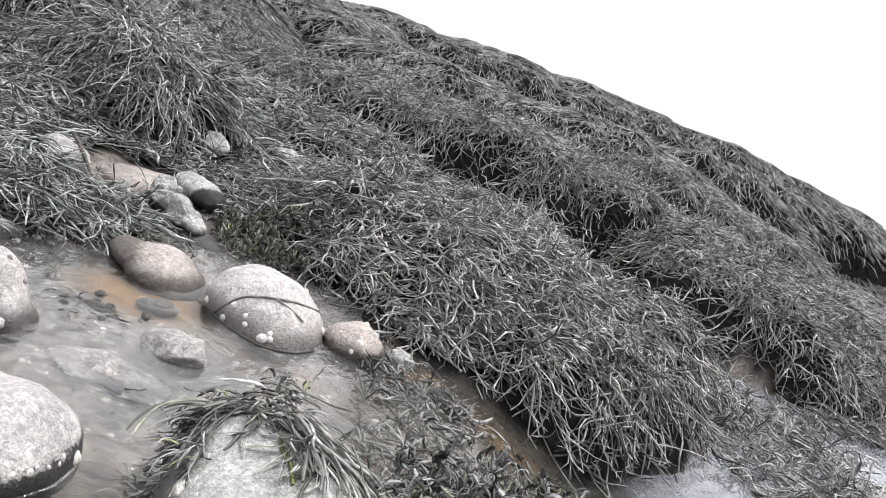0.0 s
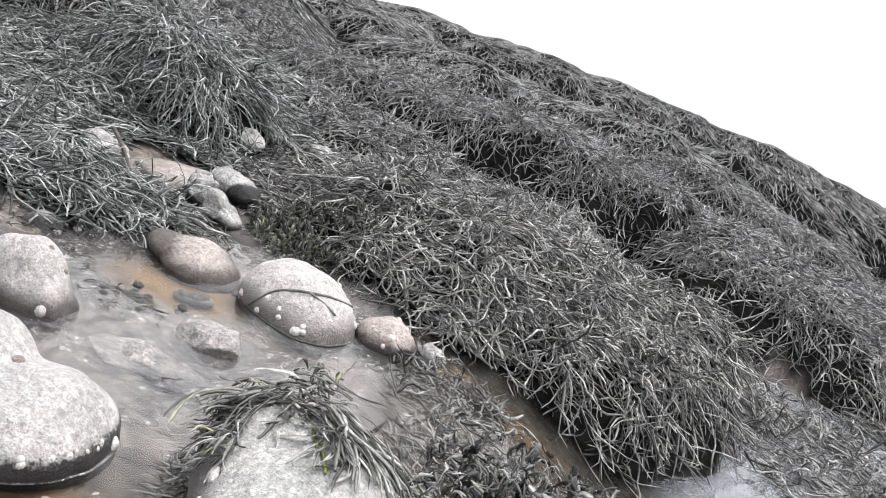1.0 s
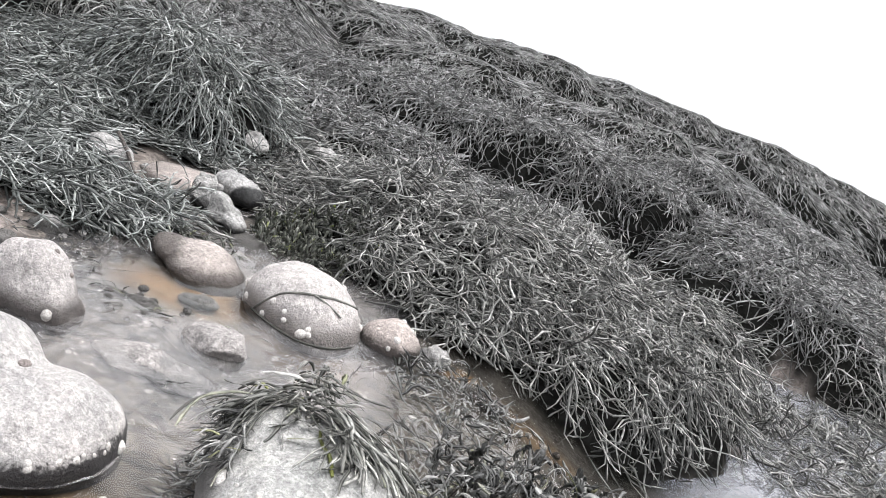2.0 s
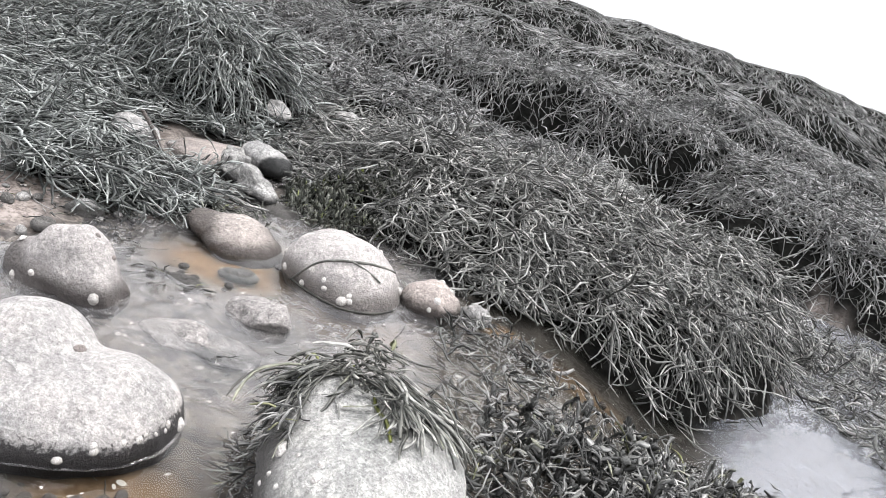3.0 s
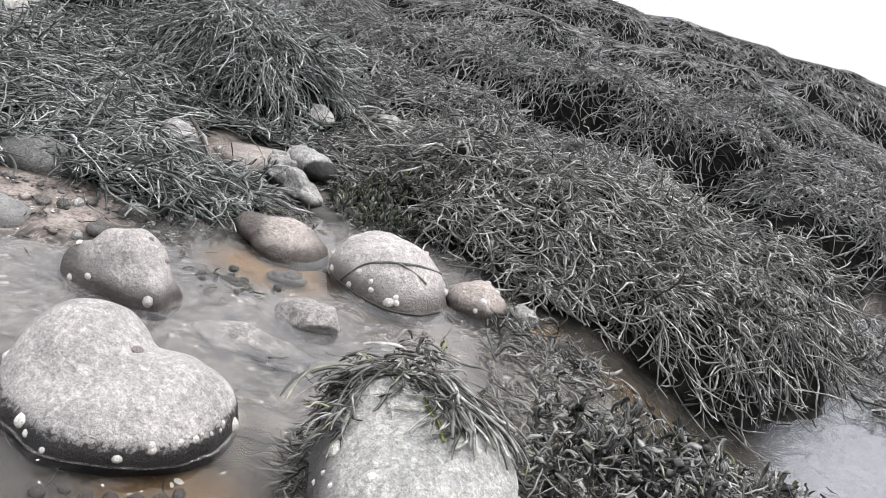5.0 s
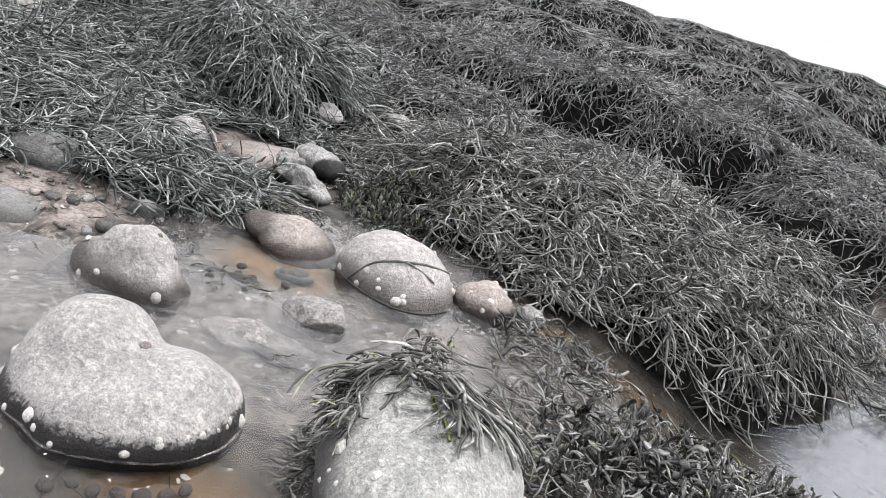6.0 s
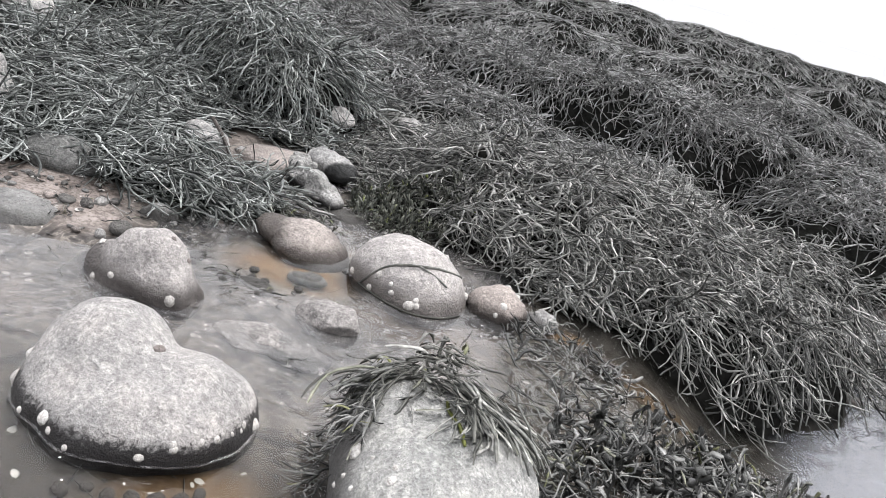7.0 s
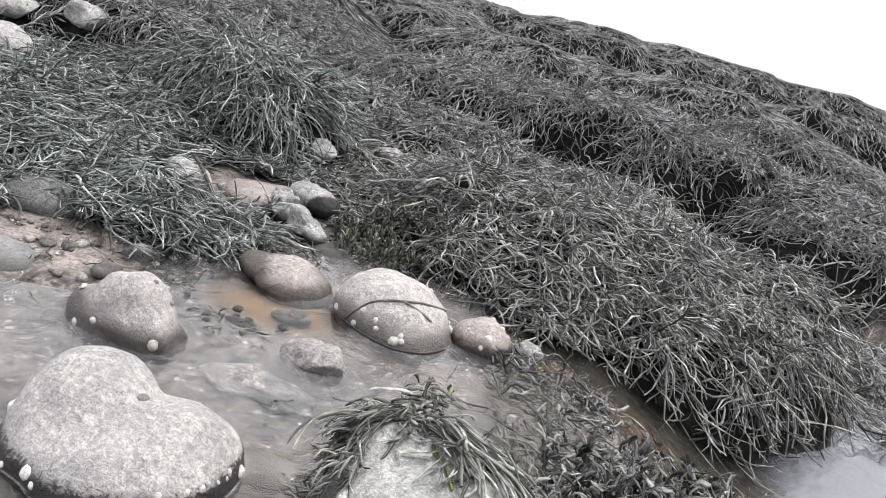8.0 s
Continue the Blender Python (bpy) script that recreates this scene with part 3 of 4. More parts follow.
def tufts(count, x0, x1, y0, y1, per, spread, fan, steer):
    """Fronds in sprays: each tuft roots at one point, and its fronds fan out down the slope, turned by a slowly swirling lie."""
    cx, cy = RNG.uniform(x0, x1, count), RNG.uniform(y0, y1, count)
    rib_top = np.max(np.stack(ribs_at(cx, cy)), 0)
    ok = (cy > foot(cx) + 0.04 + 0.06 * smoothstep(0.25, 0.55, cx) * (cx < 1.65)) | ((rib_top > base_height(cx, cy) + 0.05) & (cy > 2.46) & ((cx < 0.25) | (cx > 1.65) | (rib_top > base_height(cx, cy) + 0.10)))
    # fewer root in the clefts between ribs and on the steep faces, which fronds from above hang over; near-black ground
    # shows there as shade
    round_about = 0.0
    for k in range(8):
        round_about = round_about + quick(cx + 0.2 * math.cos(k * math.pi / 4), cy + 0.2 * math.sin(k * math.pi / 4)) / 8
    ok &= (quick(cx, cy) - round_about > -0.014) | (RNG.rand(count) < 0.62)
    steep = np.hypot(quick(cx + 0.05, cy) - quick(cx - 0.05, cy), quick(cx, cy + 0.05) - quick(cx, cy - 0.05)) / 0.1
    ok &= RNG.rand(count) > smoothstep(0.5, 1.1, steep) * np.where(cy < 4.4, np.where(cx > 0.15, 0.6, 0.0), np.where(cy < 6.8, 0.6, 0.2))
    # the mat is uneven, thick here and worn thin there
    ok &= RNG.rand(count) < 0.80 + 0.25 * CLUMP(cx, cy)
    for bx, by, br in BARE:
        ok &= np.hypot(cx - bx, cy - by) > br
    for bx, by, br in SHADE_GAP:
        ok &= (np.hypot(cx - bx, cy - by) > br) | (RNG.rand(count) < 0.12)
    cx, cy = cx[ok], cy[ok]
    e = 0.10
    gxx, gyy = (quick(cx + e, cy) - quick(cx - e, cy)) / (2 * e), (quick(cx, cy + e) - quick(cx, cy - e)) / (2 * e)
    lie = 1.6 * FLOW(cx, cy) + RNG.normal(0, 0.5, len(cx))
    turn = steer * SWIRL(cx, cy)
    fall = np.arctan2(-gyy, -gxx) + turn
    flat = np.exp(-np.hypot(gxx, gyy) / 0.22)
    vx, vy = np.cos(fall) * (1 - flat) + np.cos(lie - 0.9) * flat, np.sin(fall) * (1 - flat) + np.sin(lie - 0.9) * flat
    aim = np.arctan2(vy, vx) + RNG.normal(0, 0.42, len(cx))
    x = np.repeat(cx, per) + RNG.normal(0, spread, len(cx) * per)
    y = np.repeat(cy, per) + RNG.normal(0, spread, len(cx) * per)
    return x, y, np.repeat(aim, per) + RNG.normal(0, fan, len(cx) * per), np.repeat(RNG.uniform(0, 1, len(cx)), per)


def grow(x, y, a, rank, length, rings, width, lift_max, rise, **kw):
    """Main stems: each tuft lies at its own height in the mat."""
    lift = np.clip(0.6 * rank + 0.4 * RNG.rand(len(x)), 0.02, 1) * lift_max
    roots = np.stack([x, y, quick(x, y) + lift], 1)
    dirs = np.stack([np.cos(a), np.sin(a), RNG.uniform(0.0, rise, len(x))], 1)
    steep = np.hypot(quick(x + 0.06, y) - quick(x - 0.06, y), quick(x, y + 0.06) - quick(x, y - 0.06)) / 0.12
    return drape(roots, dirs, RNG.uniform(*length, len(x)) * (1 + 0.55 * smoothstep(0.35, 0.9, steep)), rings, lift, **kw), RNG.uniform(*width, len(x))


RIB_LABELS = {
    "ground": ("weed_mat", "thick grey-green mat of egg wrack lying over bedrock"),
    "shore": ("weed_mat", "tangled cool green egg wrack mat above the sand"),
    "front": ("weed_mound", "long rock rib thickly draped in hanging grey-green egg wrack"),
    "second": ("weed_mound", "rock rib covered in combed grey-green egg wrack"),
    "third": ("weed_mound", "high rock rib with dark overhung face of hanging wrack"),
    "right": ("weed_mound", "broad rock mound draped in grey wrack with dark underside"),
    "left": ("weed_mound", "rounded boulder completely draped in long cool green wrack"),
    "left_back": ("weed_mound", "high rock shoulder under grey egg wrack behind the draped boulder"),
    "mat": ("weed_mat", "low tangle of broad dark bladder wrack beside the pool"),
    "far": ("weed_mound", "far rock rib covered in fine grey wrack"),
    "crest": ("weed_mound", "distant weed-covered crest against the white sky"),
}


FAMILIES = list(RIBS)
# stretches of shore where fronds stand singly: x from, x to, y up to
SINGLE = {"front": (0.1, 1.5, 2.75), "shore": (-1.6, -0.7, 2.7), "left": (-1.6, -0.7, 3.8), "second": (-0.8, 0.8, 4.2)}
fronds = {}


def branches(lines, wide, share, length, rings, angle, **kw):
    """Pairs of branches where a frond forks."""
    n, k, _ = lines.shape
    first = np.flatnonzero(RNG.rand(n) < share)
    where = RNG.randint(max(1, k // 3), k - 1, len(first))
    out = []
    for sign in (-1, 1):
        p, q = lines[first, where], lines[first, np.minimum(where + 1, k - 1)]
        d = q - p
        d /= np.maximum(np.linalg.norm(d, axis=1, keepdims=True), 1e-6)
        side = np.cross(d, np.array([0, 0, 1.0]) + RNG.normal(0, 0.35, d.shape))
        side /= np.maximum(np.linalg.norm(side, axis=1, keepdims=True), 1e-6)
        d = d + sign * side * np.tan(np.radians(RNG.uniform(*angle, len(first))))[:, None]
        d[:, 2] += 0.12
        d /= np.linalg.norm(d, axis=1, keepdims=True)
        lift = np.maximum(p[:, 2] - quick(p[:, 0], p[:, 1]), 0.003)
        out.append((drape(p, d, RNG.uniform(*length, len(first)), rings, lift, **kw), wide[first] * RNG.uniform(0.7, 0.95, len(first)), first))
    return [np.concatenate([o[i] for o in out]) for i in range(3)]


# zone, tufts, where, fronds a tuft, their spread and fan, swirl, length, rings, width, height of the mat, curl, rise, forking share, twig length
for zone, count, box, per, spread, fan, steer, length, rings, width, lift_max, wander, rise, share, twig in (
    ("near", 5900, (-2.7, 3.4, 2.1, 4.2), 7, 0.026, 0.68, 0.9, (0.09, 0.23), 6, (0.0054, 0.0090), 0.095, 0.32, 0.6, 0.55, (0.035, 0.085)),
    ("near", 480, (-1.75, -0.62, 3.40, 4.2), 7, 0.030, 0.62, 0.5, (0.10, 0.22), 6, (0.0054, 0.0092), 0.085, 0.28, 0.4, 0.30, (0.04, 0.09)),
    ("near", 420, (-2.3, -0.75, 2.2, 3.2), 8, 0.035, 0.40, 1.1, (0.16, 0.30), 6, (0.0056, 0.0092), 0.095, 0.24, 0.5, 0.25, (0.04, 0.09)),
    ("middle", 10600, (-3.2, 4.6, 4.2, 6.6), 6, 0.034, 0.60, 0.8, (0.08, 0.19), 5, (0.0060, 0.0094), 0.048, 0.36, 0.35, 0.10, (0.035, 0.08)),
    ("far", 9400, (-3.8, 6.4, 6.6, 10.2), 5, 0.05, 0.60, 0.7, (0.08, 0.18), 3, (0.0085, 0.0135), 0.016, 0.15, 0.03, 0.0, (0.04, 0.08)),
    ("beyond", 1500, (-6.4, -2.7, 2.1, 10.2), 6, 0.08, 0.60, 0.7, (0.22, 0.42), 4, (0.016, 0.026), 0.050, 0.18, 0.3, 0.0, (0.04, 0.08)),
):
    fx, fy, fa, rank = tufts(count, *box, per, spread, fan, steer)
    which = nearest_rib(fx, fy)
    lines, wide = grow(fx, fy, fa, rank, length, rings, width, lift_max, rise, wander=wander, droop=0.38, downhill=0.22)
    clear = np.ones(len(fx), bool)
    for bx, by, br in BARE:
        clear &= np.hypot(lines[:, :, 0] - bx, lines[:, :, 1] - by).min(1) > 0.62 * br
    lines, wide, which, fx = lines[clear], wide[clear], which[clear], fx[clear]
    sets = [(lines, wide, which, fx)]
    if share:
        twigs, thin, owner = branches(lines, wide, share, twig, 3, (22, 50), wander=wander, droop=0.3, downhill=0.1)
        sets.append((twigs, thin, which[owner], fx[owner]))
    for lines, wide, which, fx in sets:
        rings = lines.shape[1]
        for i in np.unique(which):
            key = "ground" if i == 0 else FAMILIES[i - 1].split("_")[0]
            if i and FAMILIES[i - 1] == "left_back":
                key = "left_back"
            mine = which == i
            if i == 0:
                west = mine & (fx < -0.7)
                fronds.setdefault(("shore", zone), []).append((lines[west], wide[west] * 1.08, rings))
                mine = mine & ~west
            fronds.setdefault((key, zone), []).append((lines[mine], wide[mine], rings))
made_weed = {}
for (key, zone), groups in fronds.items():
    for lines, wide, rings in groups:
        made_weed.setdefault((key, zone, rings), []).append((lines, wide))
holders = {}
for (key, zone, rings), parts_of in made_weed.items():
    lines = np.concatenate([q[0] for q in parts_of])
    wide = np.concatenate([q[1] for q in parts_of])
    name, label = RIB_LABELS[key]
    if key not in holders:
        holders[key] = tagged(new(name), label, "seaweed", kind="stuff")
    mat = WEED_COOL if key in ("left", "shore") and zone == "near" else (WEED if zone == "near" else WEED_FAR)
    joined = np.ones(len(lines), bool)
    if key in SINGLE and rings == 6:
        x0, x1, y1 = SINGLE[key]
        joined[np.flatnonzero((lines[:, 0, 0] > x0) & (lines[:, 0, 0] < x1) & (lines[:, 0, 1] < y1))[:300]] = False
        for i in np.flatnonzero(~joined):
            me = straps("frond", lines[i:i + 1], wide[i:i + 1], 0.5, 3, 0.16, 0.9, 0.6)
            me.materials.append(mat)
            new("frond", me).parent = holders[key]
    me = straps("fronds", lines[joined], wide[joined], 0.5, 3, 0.16 if rings > 4 else 0.0, 0.9, 0.6)
    me.materials.append(mat)
    ob = new("fronds", me)
    ob.parent = holders[key]
    ob["kind"] = "stuff"


# ---- stones ----
def rock(name, centre, lobes, mat, label, seed=1, rough=0.012, detail=5, category="boulder", group="", facets=0, turn=0.0):
    """A worn stone: the outline of several merged ellipsoids about one centre, weathered by noise.
    lobes: offset x, y, z, radii x, y, z, turn about z, lean about y."""
    bm = bmesh.new()
    bmesh.ops.create_icosphere(bm, subdivisions=detail, radius=1.0)
    inv = []
    for ox, oy, oz, rx, ry, rz, tz, ty in lobes:
        m = Matrix.LocRotScale((ox, oy, oz), Euler((0, radians(ty), radians(tz))), (rx, ry, rz)).inverted()
        inv.append((m.to_3x3(), m.translation.copy()))
    size = max(max(lo[3:6]) for lo in lobes)
    shift = Vector((seed * 3.7, seed * 1.3, seed * 2.1))
    pick = random.Random(seed)
    cuts = []
    for _ in range(facets):
        nrm = Vector((pick.gauss(0, 1), pick.gauss(0, 1), pick.gauss(0, 1))).normalized()
        cuts.append((nrm, pick.uniform(0.5, 0.85)))
    for v in bm.verts:
        d = v.co.normalized()
        total, most = 0.0, 0.0
        for m3, tr in inv:
            dd = m3 @ d
            a, b, c = dd.dot(dd), dd.dot(tr), tr.dot(tr) - 1
            disc = b * b - a * c
            if disc > 0:
                t = (-b + math.sqrt(disc)) / a
                if t > 0:
                    total += t**9
        r = total ** (1 / 9)
        p = d * r
        for nrm, keep in cuts:
            reach = sum(abs(nrm[k]) * lobes[0][3 + k] for k in range(3)) * keep * 0.8
            over = p.dot(nrm) - reach
            if over > 0:
                p -= nrm * over * 0.9
        p += d * (noise.fractal(p / size * 1.5 + shift, 1.0, 2.0, 3) * rough * 1.6)
        p += d * (noise.fractal(p * 38 + shift, 1.0, 2.0, 3) * rough * 0.12)
        v.co = p
    me = bpy.data.meshes.new(name)
    bm.to_mesh(me)
    bm.free()
    me.polygons.foreach_set("use_smooth", np.ones(len(me.polygons), dtype=bool))
    me.materials.append(mat)
    ob = new(name, me)
    ob.matrix_world = pose(*centre, 0, 0, turn)
    return tagged(ob, label, category, group)


LOBES = {
    "big": [(-0.103, 0.032, 0.025, 0.135, 0.149, 0.149, 19, -6), (0.075, -0.003, 0.003, 0.162, 0.138, 0.116, -9, 6), (-0.02, -0.06, 0.014, 0.204, 0.155, 0.096, -9, -5)],
    "second": [(-0.007, 0.02, 0.006, 0.176, 0.089, 0.114, -13, -4), (0.003, 0.021, 0.053, 0.103, 0.06, 0.102, 8, 21)],
    "third": [(0.007, 0.032, 0.007, 0.198, 0.148, 0.124, -42, 11), (-0.061, 0.019, 0.013, 0.116, 0.084, 0.116, 1, 6)],
    "cap": [(0.009, -0.005, 0.001, 0.199, 0.232, 0.17, 0, 0), (-0.074, 0.086, 0.014, 0.134, 0.11, 0.158, 22, -4), (-0.019, 0.045, 0.02, 0.151, 0.164, 0.137, -9, 23)],
}
big = rock("boulder", (-0.544, 1.337, -0.009), LOBES["big"], ROCK, "large smooth pale granite boulder with dark wet base in the pool", 1, 0.007, 5)
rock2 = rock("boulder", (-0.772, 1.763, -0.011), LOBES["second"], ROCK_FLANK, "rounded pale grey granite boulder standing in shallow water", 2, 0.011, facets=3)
rock3 = rock("boulder", (-0.15, 2.193, 0.002), LOBES["third"], ROCK_SOFT, "rounded pale boulder with a strand of weed across it", 3, 0.007)
rock4 = rock("boulder", (0.127, 2.235, 0.0), [(0.002, 0.001, 0.008, 0.093, 0.088, 0.068, 21, 5)], ROCK_PINK, "small rounded pinkish boulder at the pool's edge", 4, 0.006)
rock5 = rock("boulder", (-0.509, 2.343, -0.001), [(0.026, -0.026, -0.004, 0.136, 0.12, 0.06, -21, 13), (-0.08, 0.018, 0.007, 0.088, 0.083, 0.04, 6, 12)],
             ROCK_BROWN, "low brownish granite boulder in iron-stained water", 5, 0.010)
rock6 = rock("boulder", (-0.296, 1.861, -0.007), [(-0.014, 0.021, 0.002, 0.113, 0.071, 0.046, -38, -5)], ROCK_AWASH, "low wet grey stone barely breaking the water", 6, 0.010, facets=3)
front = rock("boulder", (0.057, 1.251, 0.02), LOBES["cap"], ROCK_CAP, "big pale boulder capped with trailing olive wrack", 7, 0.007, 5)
rock("boulder", (-1.25, 1.97, 0.0), [(0, 0, 0, 0.14, 0.10, 0.05, -5, 0)], ROCK_GREY, "low flat grey stone at the sand's edge", 8, 0.01)
rock("stone", (-0.94, 2.20, 0.01), [(0, 0, 0, 0.062, 0.048, 0.036, 0, 0)], ROCK_GREY, "small grey stone beside the boulder", 9, 0.008, 4, "stone", facets=4)
rock("stone", (-0.90, 1.93, 0.0), [(0, 0, 0, 0.06, 0.045, 0.028, 0, 0)], ROCK_WET, "small dark wet stone in shallow water", 10, 0.006, 4, "stone")
rock("stone", (-0.86, 3.02, 0.012), [(0, 0, 0, 0.20, 0.17, 0.024, 10, -2)], ROCK_PINK, "flat smooth pinkish stone among the weed", 11, 0.006, 5, "stone", facets=5)
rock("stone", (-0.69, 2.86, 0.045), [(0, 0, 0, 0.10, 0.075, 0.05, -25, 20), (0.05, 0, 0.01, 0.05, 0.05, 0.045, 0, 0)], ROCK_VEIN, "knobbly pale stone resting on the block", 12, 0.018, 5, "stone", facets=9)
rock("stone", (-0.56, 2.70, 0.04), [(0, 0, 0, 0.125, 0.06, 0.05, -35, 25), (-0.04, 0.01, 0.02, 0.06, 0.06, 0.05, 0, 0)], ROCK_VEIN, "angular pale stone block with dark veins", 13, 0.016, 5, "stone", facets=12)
rock("stone", (-0.62, 3.02, 0.062), [(0, 0, 0, 0.125, 0.075, 0.046, -20, 14)], ROCK_HOLLOW, "pale topped stone with a black shaded hollow painted on", 14, 0.010, 5, "stone", facets=6)
rock("stone", (-0.46, 2.66, -0.01), [(0, 0, 0, 0.13, 0.06, 0.03, -20, 4)], ROCK_WET, "dark wet slab lying in the runnel", 15, 0.004, 4, "stone", facets=6)
rock("stone", (-0.765, 3.74, 0.075), [(0, 0, 0, 0.095, 0.065, 0.038, -20, 12)], ROCK_HIGH, "pale stone showing through the wrack", 16, 0.012, 4, "stone", facets=5)
rock("stone", (-0.455, 3.95, 0.085), [(0, 0, 0, 0.06, 0.05, 0.035, 0, 0)], ROCK_HIGH, "pale stone half hidden by wrack", 17, 0.006, 4, "stone")
rock("stone", (-1.09, 2.90, 0.065), [(0, 0, 0, 0.105, 0.065, 0.046, -15, 14)], ROCK_HIGH, "pale grey stone at the foot of the draped boulder", 18, 0.006, 4, "stone", facets=4)
rock("boulder", (-1.33, 2.33, 0.045), [(0, 0, 0, 0.15, 0.10, 0.075, 0, 0)], ROCK_MUTED, "grey boulder half buried under the weed mat", 19, 0.01, facets=5)
rock("boulder", (-1.80, 2.60, 0.10), [(0, 0, 0, 0.14, 0.12, 0.13, 0, 0), (0.04, -0.06, -0.03, 0.1, 0.08, 0.1, 0, 0)], ROCK_HIGH, "pale boulder rising out of the weed mat", 20, 0.016, facets=8)
rock("boulder", (-2.38, 3.62, 0.22), [(0, 0, 0, 0.22, 0.14, 0.11, 0, 8)], ROCK_HIGH, "pale overhanging boulder above the weed mat", 21, 0.012, facets=8)
rock("boulder", (-2.20, 4.18, 0.33), [(0, 0, 0, 0.13, 0.09, 0.07, 0, 8)], ROCK_HIGH, "pale stone at the top of the weed mat", 28, 0.012, facets=6)
rock("boulder", (-2.62, 4.12, 0.31), [(0, 0, 0, 0.20, 0.12, 0.07, 20, 8)], ROCK_HIGH, "flat pale slab high above the weed mat", 29, 0.012, facets=6)
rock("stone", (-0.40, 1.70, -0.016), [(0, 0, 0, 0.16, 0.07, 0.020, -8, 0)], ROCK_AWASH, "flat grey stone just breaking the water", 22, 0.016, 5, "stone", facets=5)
rock("stone", (-0.535, 1.965, -0.01), [(0, 0, 0, 0.06, 0.03, 0.018, -20, 0)], ROCK_WET, "small dark stone awash in the pool", 23, 0.006, 4, "stone")
rock("stone", (-0.43, 2.10, -0.012), [(0, 0, 0, 0.062, 0.035, 0.018, 10, 0)], ROCK_GREY, "flat thin stone in the iron-stained puddle", 24, 0.004, 4, "stone")
rock("stone", (0.275, 2.27, -0.01), [(0, 0, 0, 0.05, 0.04, 0.038, 0, 0)], ROCK_HIGH, "small pale stone at the runnel's mouth", 25, 0.005, 4, "stone")
rock("stone", (0.46, 2.20, -0.055), [(0, 0, 0, 0.085, 0.04, 0.022, -25, 0)], ROCK_PINK, "flat pinkish stone beside the runnel", 26, 0.008, 4, "stone")
rock("stone", (1.60, 3.02, -0.285), [(0, 0, 0, 0.10, 0.05, 0.03, -30, 0)], ROCK_PINK, "flat stone lying in the lower pool's edge", 27, 0.008, 4, "stone")


# ---- shells on the boulders ----
def shell_mesh(name, seed):
    """A low ribbed cone with a worn, slightly off-centre tip."""
    r = np.random.RandomState(seed)
    bm = bmesh.new()
    rings, sides = 5, 14
    tip = (r.uniform(-0.15, 0.15), r.uniform(-0.15, 0.15))
    rows = []
    for k in range(rings):
        s = 1 - k / (rings - 0.4)
        z = 0.72 * (1 - s**1.5)
        row = []
        for j in range(sides):
            a = 2 * math.pi * j / sides
            w = s * (1 + 0.07 * (j % 2) + r.uniform(-0.03, 0.03))
            row.append(bm.verts.new((w * math.cos(a) * 1.1 + tip[0] * (1 - s), w * math.sin(a) * 0.92 + tip[1] * (1 - s), z)))
        rows.append(row)
    for k in range(rings - 1):
        for j in range(sides):
            bm.faces.new((rows[k][j], rows[k][(j + 1) % sides], rows[k + 1][(j + 1) % sides], rows[k + 1][j]))
    bm.faces.new(rows[-1])
    bm.faces.new(rows[0][::-1])
    me = bpy.data.meshes.new(name)
    bm.to_mesh(me)
    bm.free()
    me.polygons.foreach_set("use_smooth", np.ones(len(me.polygons), dtype=bool))
    return me


def shell_material(name, a, b):
    m, n, l, bs = material(name)
    info = n.new("ShaderNodeObjectInfo")
    tex = n.new("ShaderNodeTexCoord")
    t = noise_node(n, l, 3.0, 4.0, 0.6, tex.outputs["Object"])
    c = ramp(n, l, info.outputs["Random"], [(0.0, a), (1.0, b)])
    d = ramp(n, l, t.outputs["Fac"], [(0.35, (0.6, 0.58, 0.55)), (0.6, (1.05, 1.05, 1.05))])
    l.new(mixc(n, l, 1.0, c.outputs["Color"], d.outputs["Color"], "MULTIPLY"), bs.inputs["Base Color"])
    bs.inputs["Roughness"].default_value = 0.6
    bump(n, l, t.outputs["Fac"], 0.4, 0.1, bs)
    return m


SHELL = shell_material("limpet_shell", (0.40, 0.38, 0.36), (0.58, 0.56, 0.54))
SHELL_DARK = shell_material("dark_shell", (0.10, 0.085, 0.08), (0.20, 0.17, 0.16))
SHELLS = [shell_mesh("limpet_shell", k) for k in range(4)]
for me in SHELLS:
    me.materials.append(SHELL)
SHELL_B = shell_mesh("winkle_shell", 9)
SHELL_B.materials.append(SHELL_DARK)
ON_BIG = [(-0.769, 1.262, 0.014, 13), (-0.775, 1.308, 0.042, 11), (-0.658, 1.154, 0.030, 12), (-0.636, 1.139, 0.020, 6), (-0.717, 1.186, 0.008, 6),
          (-0.595, 1.125, 0.008, 5), (-0.466, 1.134, 0.021, 7), (-0.419, 1.166, 0.045, 6), (-0.416, 1.163, 0.037, 6), (-0.382, 1.197, 0.042, 6),
          (-0.362, 1.222, 0.039, 6), (-0.356, 1.236, 0.042, 4), (-0.344, 1.255, 0.035, 4), (-0.334, 1.281, 0.029, 4), (-0.334, 1.294, 0.035, 6), (-0.323, 1.333, 0.013, 11),
          (-0.813, 1.360, 0.008, 9), (-0.803, 1.310, -0.027, 13), (-0.810, 1.300, -0.051, 10)]
ON_SECOND = [(-0.669, 1.697, 0.022, 11), (-0.835, 1.713, 0.034, 7), (-0.894, 1.735, 0.003, 8), (-0.905, 1.805, 0.068, 10)]
